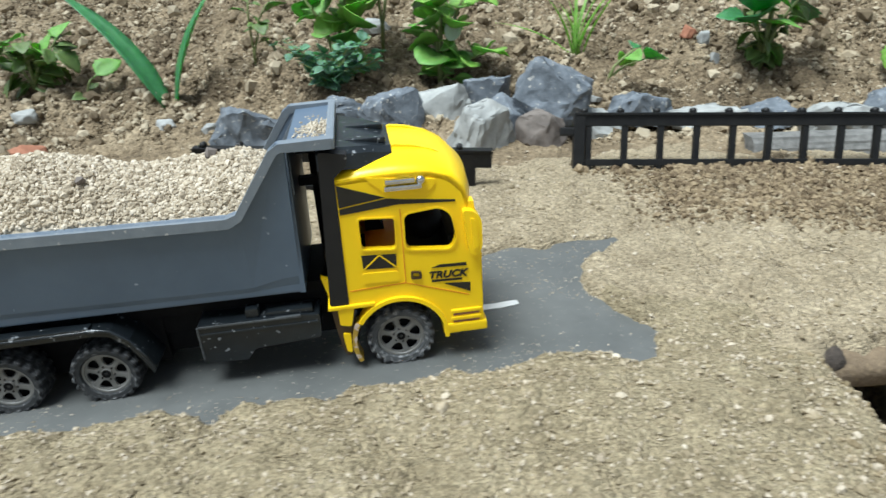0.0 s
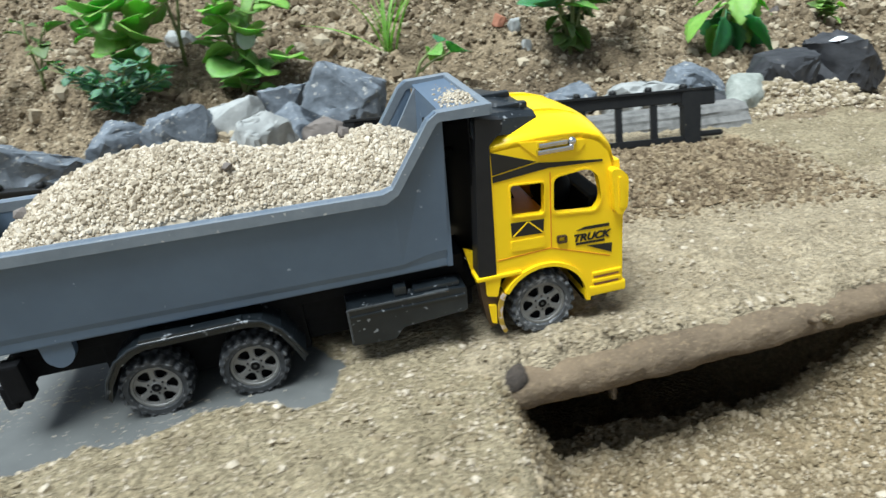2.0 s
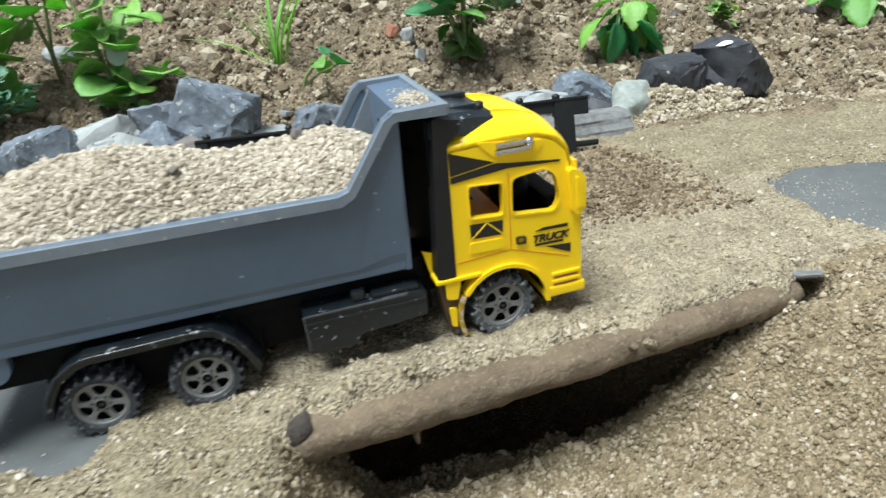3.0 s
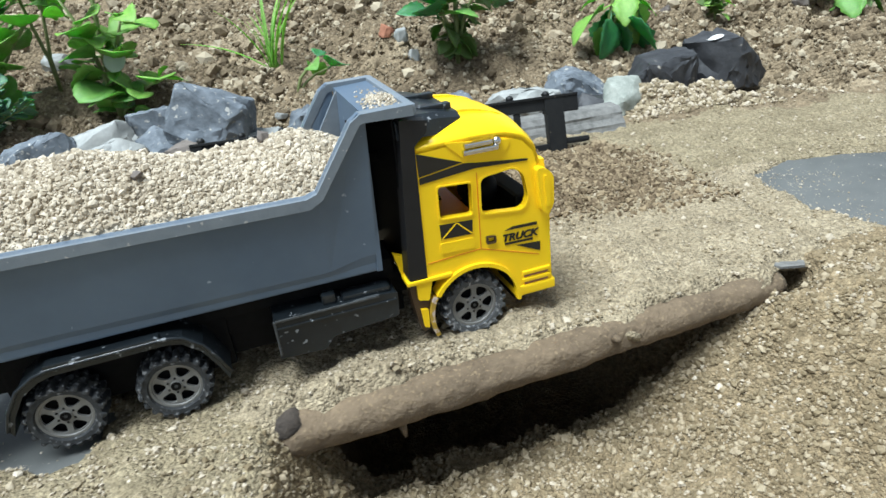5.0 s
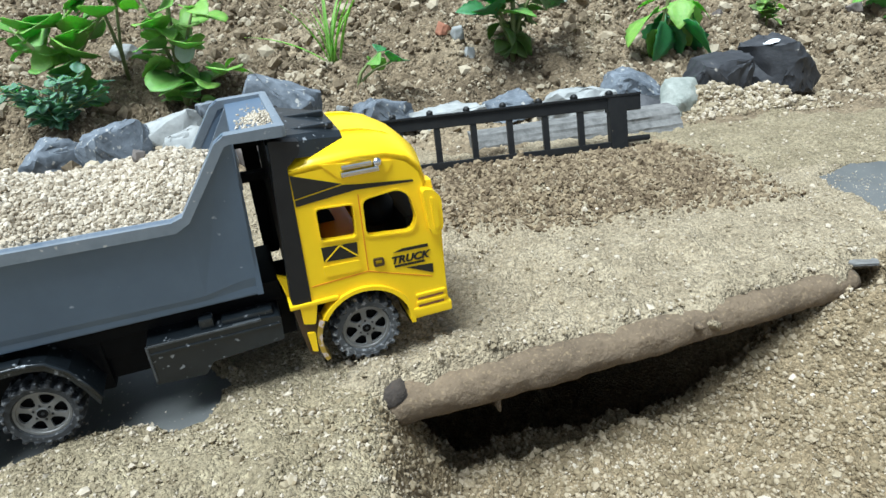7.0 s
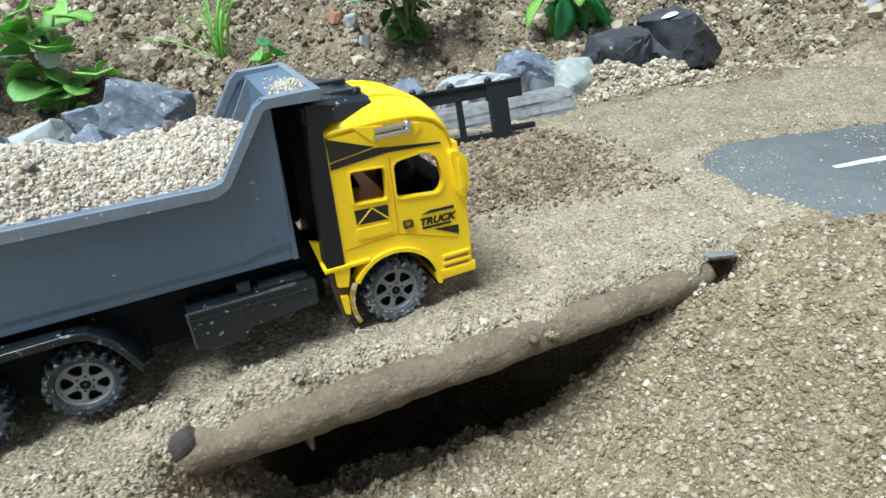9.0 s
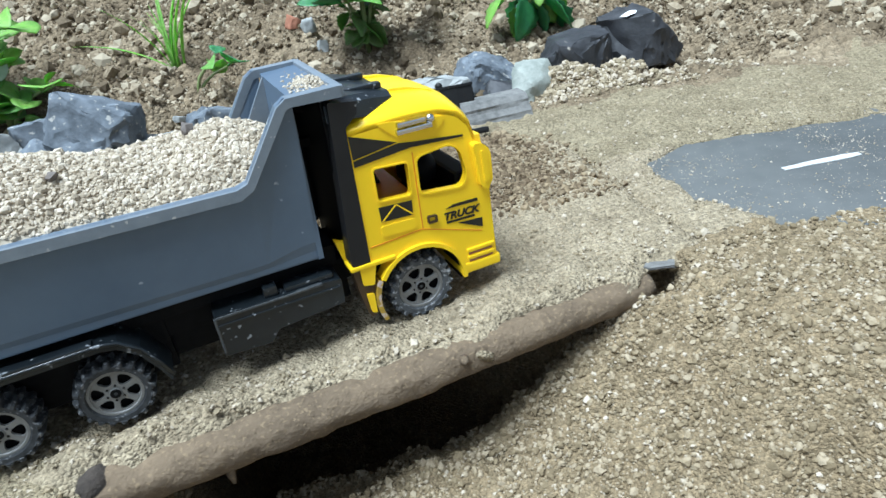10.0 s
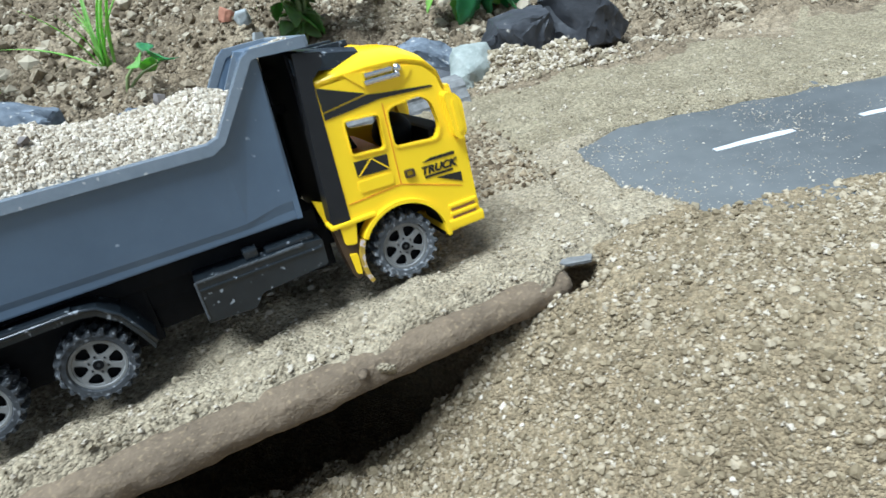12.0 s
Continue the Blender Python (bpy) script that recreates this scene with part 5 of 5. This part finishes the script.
plant("small two-leaved green seedling on a pale stalk", 0.128, 0.500, ((0.014, 0, 0.020, 0.0012), (0.02, 0.004, 0.014, 0.001)), ((OVD, 2, 0.8, 1, 8, 0.62), (OV, 2, 0.7, 1, -10, 0.5), (RND, 1, 0.6, 1, -20, 0.6)), 6, "seedling")
plant("young green plant with broad leaves and an olive base", 0.250, 0.518, ((0.004, 0.004, 0.078, 0.0018), (-0.028, 0.0, 0.06, 0.0013), (0.022, 0, 0.05, 0.0012), (-0.016, -0.006, 0.035, 0.0010)), ((OVD, 7, 0.75, 1, 5, 0.95), (OLV, 42, 0.1, 0.85, 0, 0.9), (OV, 6, 0.6, 1, 0, 0.8)), 7, "plant")
plant("glossy bright green drooping broad-leaved plant", 0.372, 0.515, ((0.0, 0, 0.045, 0.0018), (0.012, 0, 0.04, 0.0014)), ((OVF, 6, 0.5, 1, -35, 1.15), (OVD, 8, 0.55, 1, -25, 1.0), (OLV, 5, 0, 0.3, 0, 0.7)), 8, "plant")
plant("small feathery green weed", 0.478, 0.542, ((0.006, 0, 0.022, 0.0008), (-0.006, 0, 0.02, 0.0008), (0.0, 0.004, 0.026, 0.0008)), ((OVF, 10, 0.3, 1, 30, 0.38), (OLV, 8, 0.2, 1, 20, 0.7)), 9, "weed")
plant("low green plant with wide leaves", 0.592, 0.520, ((0.012, 0, 0.03, 0.0014), (-0.012, 0, 0.024, 0.0012)), ((OV, 6, 0.5, 1, 0, 1.0), (OLV, 14, 0.1, 0.8, 10, 0.9)), 10, "plant")
plant("olive and green weed clump", -0.345, 0.545, ((0.0, 0, 0.04, 0.0012), (0.02, 0, 0.035, 0.0010), (-0.02, 0, 0.035, 0.001)), ((OLV, 30, 0.2, 1, 10, 1.0), (OV, 8, 0.4, 1, 20, 0.8)), 11, "weed")
plant("single upright green leaf on a stalk", -0.300, 0.545, ((0.002, 0, 0.014, 0.0011),), ((OV, 1, 0.9, 1, 70, 0.9), (OLV, 2, 0.2, 0.6, 20, 0.6)), 12, "seedling")
plant("small weed with thin leaves", -0.160, 0.560, ((0.0, 0, 0.045, 0.0010), (0.012, 0, 0.04, 0.001)), ((OLV, 10, 0.2, 1, 20, 0.8),), 13, "weed")
plant("green plant with trifoliate leaves on pale stalks", -0.050, 0.560, ((-0.006, -0.014, 0.075, 0.0013), (0.012, 0, 0.08, 0.0012)), ((OVF, 10, 0.7, 1, 5, 0.85), (OV, 8, 0.6, 1, 5, 0.8)), 14, "plant")
plant("dark green weed high on the bank", 0.560, 0.640, ((0.0, 0, 0.04, 0.0012), (0.02, 0, 0.03, 0.001)), ((OVD, 8, 0.4, 1, 5, 0.8), (OLV, 12, 0.2, 1, 10, 0.9)), 15, "weed")

# ---- single pebbles, brick crumbs ----
LUMPS = [
    (-0.290, 0.436, 0.030, 0.018, 0.012, BRICK, "broken piece of red brick on soil", 41),
    (0.201, 0.548, 0.016, 0.012, 0.012, BRICK, "small orange-brown stone on soil", 42),
    (0.211, 0.540, 0.012, 0.010, 0.012, PALE_ROCK, "small pale grey pebble", 43),
    (0.218, 0.528, 0.010, 0.008, 0.010, PALE_ROCK, "small white pebble on soil", 44),
    (-0.175, 0.475, 0.014, 0.012, 0.009, PALE_ROCK, "whitish pebble at the garden edge", 45),
    (-0.205, 0.470, 0.018, 0.014, 0.010, PALE_ROCK, "pale flat pebble on soil", 46),
    (0.540, 0.520, 0.016, 0.012, 0.009, BROWN_ROCK, "reddish pebble on soil", 47),
    (0.600, 0.470, 0.018, 0.014, 0.011, PALE_ROCK, "rounded pale pebble on sand", 48),
    (-0.330, 0.500, 0.020, 0.016, 0.014, PALE_ROCK, "grey pebble by the weeds", 49),
    (-0.060, 0.600, 0.030, 0.022, 0.014, PALE_ROCK, "pale stone high on the bank", 50),
    (0.310, 0.590, 0.018, 0.014, 0.010, PALE_ROCK, "white pebble on the bank", 51),
    (0.440, 0.560, 0.014, 0.012, 0.009, BROWN_ROCK, "brown pebble on the bank", 52),
    (0.115, 0.480, 0.010, 0.008, 0.006, PALE_ROCK, "small pale pebble on soil", 53),
]
for lx, ly, lw, ld_, lh, lm, ll, ls in LUMPS:
    tagged(rock("pebble", lx, ly, lw, ld_, None, lh, lm, ll, ls), category="pebble", group="loose pebbles")


# ---- loose grains ----
def top_height(x, y):
    """The surface that shows from above: the sand track where it bridges the ditch, else the ground."""
    z = ground_height(x, y)
    deck, _ = surface(x, y)
    deck = deck + 0.0034 * np.exp(-(((y - log_line(x) - 0.006) / 0.007) ** 2)) * (1 + 0.8 * fbm(x, y, 0.012, 3, 45)) * smooth((0.20 - x) / 0.08 + 0.35)
    on = (under_bridge(x, y) > 0.5) | ((ditch(x, y) > 0.002) & (y > log_line(x) + 0.001) & (x > 0.114) & (x < 0.324) & (y < 0.34))
    return np.where(on, deck + 0.0006, z), on


def scatter(name, label, n, x0, x1, y0, y1, size, spread, mat, seed, kind, keep, sink=0.1, category="sand", below=False, level=None):
    rnd = np.random.RandomState(seed)
    x, y = rnd.uniform(x0, x1, n), rnd.uniform(y0, y1, n)
    s = np.clip(rnd.lognormal(math.log(size), spread, n), size * 0.4, size * 2.4)
    k = rnd.uniform(0, 1, n) < keep(x, y)
    x, y, s = x[k], y[k], s[k]
    z = level(x) if level else ground_height(x, y) if below else top_height(x, y)[0]
    ob = new(name, chip_mesh(name, np.stack([x, y, z + s * (0.35 - sink)], 1), s, mat, seed + 1, kind))
    return tagged(ob, label, category, kind="stuff")


def on_sand(x, y):
    _, cover = surface(x, y)
    return np.where(cover > 0.5, 1.0, 0.05)


def garden_part(x, y):
    y0 = np.interp(x, [-0.3, -0.1, 0.1, 0.3, 0.5], [0.43, 0.42, 0.40, 0.40, 0.40])
    return smooth((y - y0) / 0.05)


def mound_part(x, y):
    return smooth((y - 0.268 + 0.10 * (x - 0.2)) / 0.02) * smooth((0.360 - y) / 0.02) * smooth((x - 0.09) / 0.05) * smooth((0.33 - x) / 0.06)


scatter("sand_grains", "loose beige sand grains and grit over the ground", 80000, -0.16, 0.52, 0.06, 0.36, 0.00060, 0.35, GRAINS, 100, 1, sink=0.30, keep=lambda x, y: on_sand(x, y) * (1 - 0.75 * smooth((x - 0.28) / 0.05) * smooth((y - 0.27) / 0.03)) * np.clip(0.35 + fbm(x, y, 0.05, 3, 81) + (y < 0.2), 0.15, 1))
scatter("grit", "coarse pale grit lying on the sand", 3200, -0.16, 0.52, 0.06, 0.40, 0.00095, 0.35, GRAINS, 110, 2, on_sand, 0.35)
scatter("moist_clods", "brown crumbly clods of moist sand", 34000, 0.08, 0.34, 0.26, 0.37, 0.00105, 0.45, CLODS, 120, 1, mound_part, 0.2)
scatter("ditch_clods", "crumbly sand clods in the ditch", 40000, 0.10, 0.50, 0.07, 0.23, 0.00080, 0.40, DARK_GRAINS, 130, 2, sink=0.25, keep=lambda x, y: np.where((ditch(x, y) > 0.003) & (y < log_line(x)), 0.95, np.where(y < log_line(x), np.where(x > 0.28, 0.6, 0.15), 0.0)))
scatter("hollow_clods", "crumbly clods at the edge of the hollow", 5000, 0.12, 0.30, 0.170, 0.210, 0.0010, 0.4, DARK_GRAINS, 135, 1, lambda x, y: np.where((y > log_line(x) - 0.004) & (ditch(x, y) > 0.003), 0.9, 0.0), below=True)
scatter("soil_crumbs", "soil crumbs and small pebbles on the garden bank", 76000, -0.46, 0.80, 0.38, 0.72, 0.00110, 0.50, SOIL_GRAINS, 140, 1, lambda x, y: garden_part(x, y) * np.clip(0.65 + fbm(x, y, 0.06, 3, 83) * 1.4, 0.15, 1), category="soil")
scatter("soil_clods", "crumbly clods of dry garden soil", 30000, -0.46, 0.80, 0.38, 0.74, 0.0019, 0.50, SOIL_GRAINS, 145, 2, lambda x, y: garden_part(x, y) * np.clip(0.6 + fbm(x, y, 0.05, 3, 89) * 1.6, 0.1, 1), 0.3, category="soil")
scatter("soil_lumps", "larger lumps of dry soil and gravel", 5200, -0.46, 0.85, 0.42, 0.78, 0.0036, 0.55, SOIL_GRAINS, 150, 2, lambda x, y: garden_part(x, y) * np.clip(0.6 + fbm(x, y, 0.08, 3, 85) * 1.5, 0.05, 1), 0.25, category="soil")
scatter("road_dust", "pale sand specks lying on the grey road", 60000, -0.16, 0.60, 0.12, 0.32, 0.00024, 0.60, CHIPS, 160, 1, lambda x, y: (1 - on_sand(x, y)) * np.clip(0.14 + 1.5 * fbm(x, y, 0.025, 3, 87) + 0.25 * smooth((0.385 - x) / 0.03) * (x > 0.3) + 0.25 * (x < 0.1) * smooth((0.185 + 0.17 * x - y) / 0.015), 0.03, 1), 0.15, level=road_level)
scatter("pale_pebbles", "small pale pebbles strewn over the sand", 260, 0.0, 0.52, 0.07, 0.33, 0.00105, 0.35, CHIPS, 170, 2, lambda x, y: on_sand(x, y) * np.where(y < log_line(x), 1.0, 0.25), 0.3)


scatter("fence_clods", "brown clods heaped against the foot of the fence", 5200, 0.075, 0.30, 0.346, 0.362, 0.0015, 0.45, CLODS, 180, 2, lambda x, y: np.clip(0.45 + 2.0 * fbm(x, y * 0, 0.03, 3, 95), 0.05, 1), 0.1)
scatter("stone_foot_clods", "pale crumbly clods at the foot of the black stones", 6500, 0.335, 0.490, 0.394, 0.436, 0.0011, 0.6, GRAINS, 185, 2, lambda x, y: np.clip(0.6 + 1.6 * fbm(x, y, 0.03, 3, 97), 0.05, 1), 0.1, category="soil")


# ---- sand running down from the track ----
TRICKLES = []
for k, (tx, tz, long) in enumerate(((0.1690, -0.024, 0.004), (0.1712, -0.031, 0.006), (0.1716, -0.038, 0.005), (0.1735, -0.028, 0.005), (0.1755, -0.035, 0.007), (0.1762, -0.025, 0.004), (0.1850, -0.023, 0.003), (0.1875, -0.026, 0.004))):
    rnd = np.random.RandomState(200 + k)
    spots = np.stack([rnd.normal(0, 0.0004, 80), rnd.normal(0, 0.0006, 80), rnd.uniform(-long, long, 80)], 1)
    tr = tagged(new("sand_trickle", chip_mesh("sand_trickle", spots, rnd.uniform(0.00009, 0.00019, 80), GRAINS, 210 + k, 1)), "thin trickle of sand falling from the track", "sand", "falling sand", kind="stuff")
    TRICKLES.append((tr, tx, tz))


# ---- what moves ----
TRUCK_ROWS = [
    (0, -0.0150, 0.2129, -0.0119, -3.52, -0.19, 8.77),
    (0.5, 0.0241, 0.2161, -0.0081, -4.01, 0.57, 8.87),
    (1, 0.0586, 0.2215, -0.0077, -3.32, 0.25, 8.11),
    (1.5, 0.1002, 0.2247, -0.0046, -4.02, 0.18, 6.90),
    (2, 0.1378, 0.2300, -0.0050, -2.94, -0.45, 6.07),
    (2.5, 0.1698, 0.2337, -0.0053, -1.69, 0.47, 5.75),
    (3, 0.1887, 0.2372, -0.0051, -1.73, -0.01, 6.51),
    (3.2, 0.1882, 0.2373, -0.0050, -1.38, -0.48, 7.38),
    (4.8, 0.1731, 0.2319, -0.0037, -0.29, 0.02, 8.74),
    (5, 0.1820, 0.2344, -0.0042, -0.57, 0.07, 9.25),
    (5.5, 0.1867, 0.2364, -0.0042, -0.42, 0.16, 9.51),
    (6, 0.1619, 0.2284, -0.0041, 0.18, 0.06, 10.10),
    (6.5, 0.1343, 0.2295, -0.0043, -1.45, 0.33, 11.16),
    (6.7, 0.1213, 0.2275, -0.0036, -1.18, -0.02, 11.56),
    (8.3, 0.1584, 0.2317, -0.0040, -0.19, 0.13, 11.48),
    (8.5, 0.1682, 0.2390, -0.0043, -0.18, 0.06, 11.94),
    (9, 0.1845, 0.2431, -0.0040, 0.93, -0.31, 12.19),
    (9.5, 0.1926, 0.2450, -0.0040, 0.66, -5.0, 12.58),
    (10, 0.2161, 0.2435, -0.0026, -0.18, -0.06, 11.73),
    (10.5, 0.2195, 0.2447, -0.0016, -0.44, -2.5, 11.15),
    (11, 0.2211, 0.2458, -0.0027, 0.09, -1.9, 11.14),
    (11.5, 0.2321, 0.2454, -0.0020, 0.86, 2.2, 11.31),
    (12, 0.2456, 0.2500, -0.0020, -0.03, -7.0, 11.66),
]


def motions():
    rows = hermite_gap(TRUCK_ROWS, 6.7, 8.3, (7.1, 7.5, 7.9))
    def at(r):
        _, x, y, z, pitch, roll, yaw = r
        return Matrix.Translation((x, y, z)) @ Matrix.Rotation(radians(yaw), 4, "Z") @ Matrix.Rotation(radians(pitch), 4, "Y") @ Matrix.Rotation(radians(roll), 4, "X")
    for body in (truck, gravel):
        walk(body, [(r[0], at(r)) for r in rows])
    for tr, tx, tz in TRICKLES:
        ty = float(log_line(np.array(tx))) - 0.0085
        walk(tr, [(0, pose(tx, ty + 0.020, -0.022)), (2.2, pose(tx, ty + 0.020, -0.022)), (2.3, pose(tx, ty + 0.006, -0.014)), (2.4, pose(tx, ty, tz + 0.010)), (2.5, pose(tx, ty, tz + 0.006)), (2.75, pose(tx, ty, -0.075)), (12, pose(tx, ty, -0.075))])
    ts = [r[0] for r in rows]
    xs = [r[1] for r in rows]
    times = [i / 10 for i in range(121)]
    for w in wheels:
        place = w.location.copy()
        walk(w, [(t, Matrix.Translation(place) @ Matrix.Rotation((float(np.interp(t, ts, xs)) - xs[0]) / WHEEL_R, 4, "Y")) for t in times])


motions()
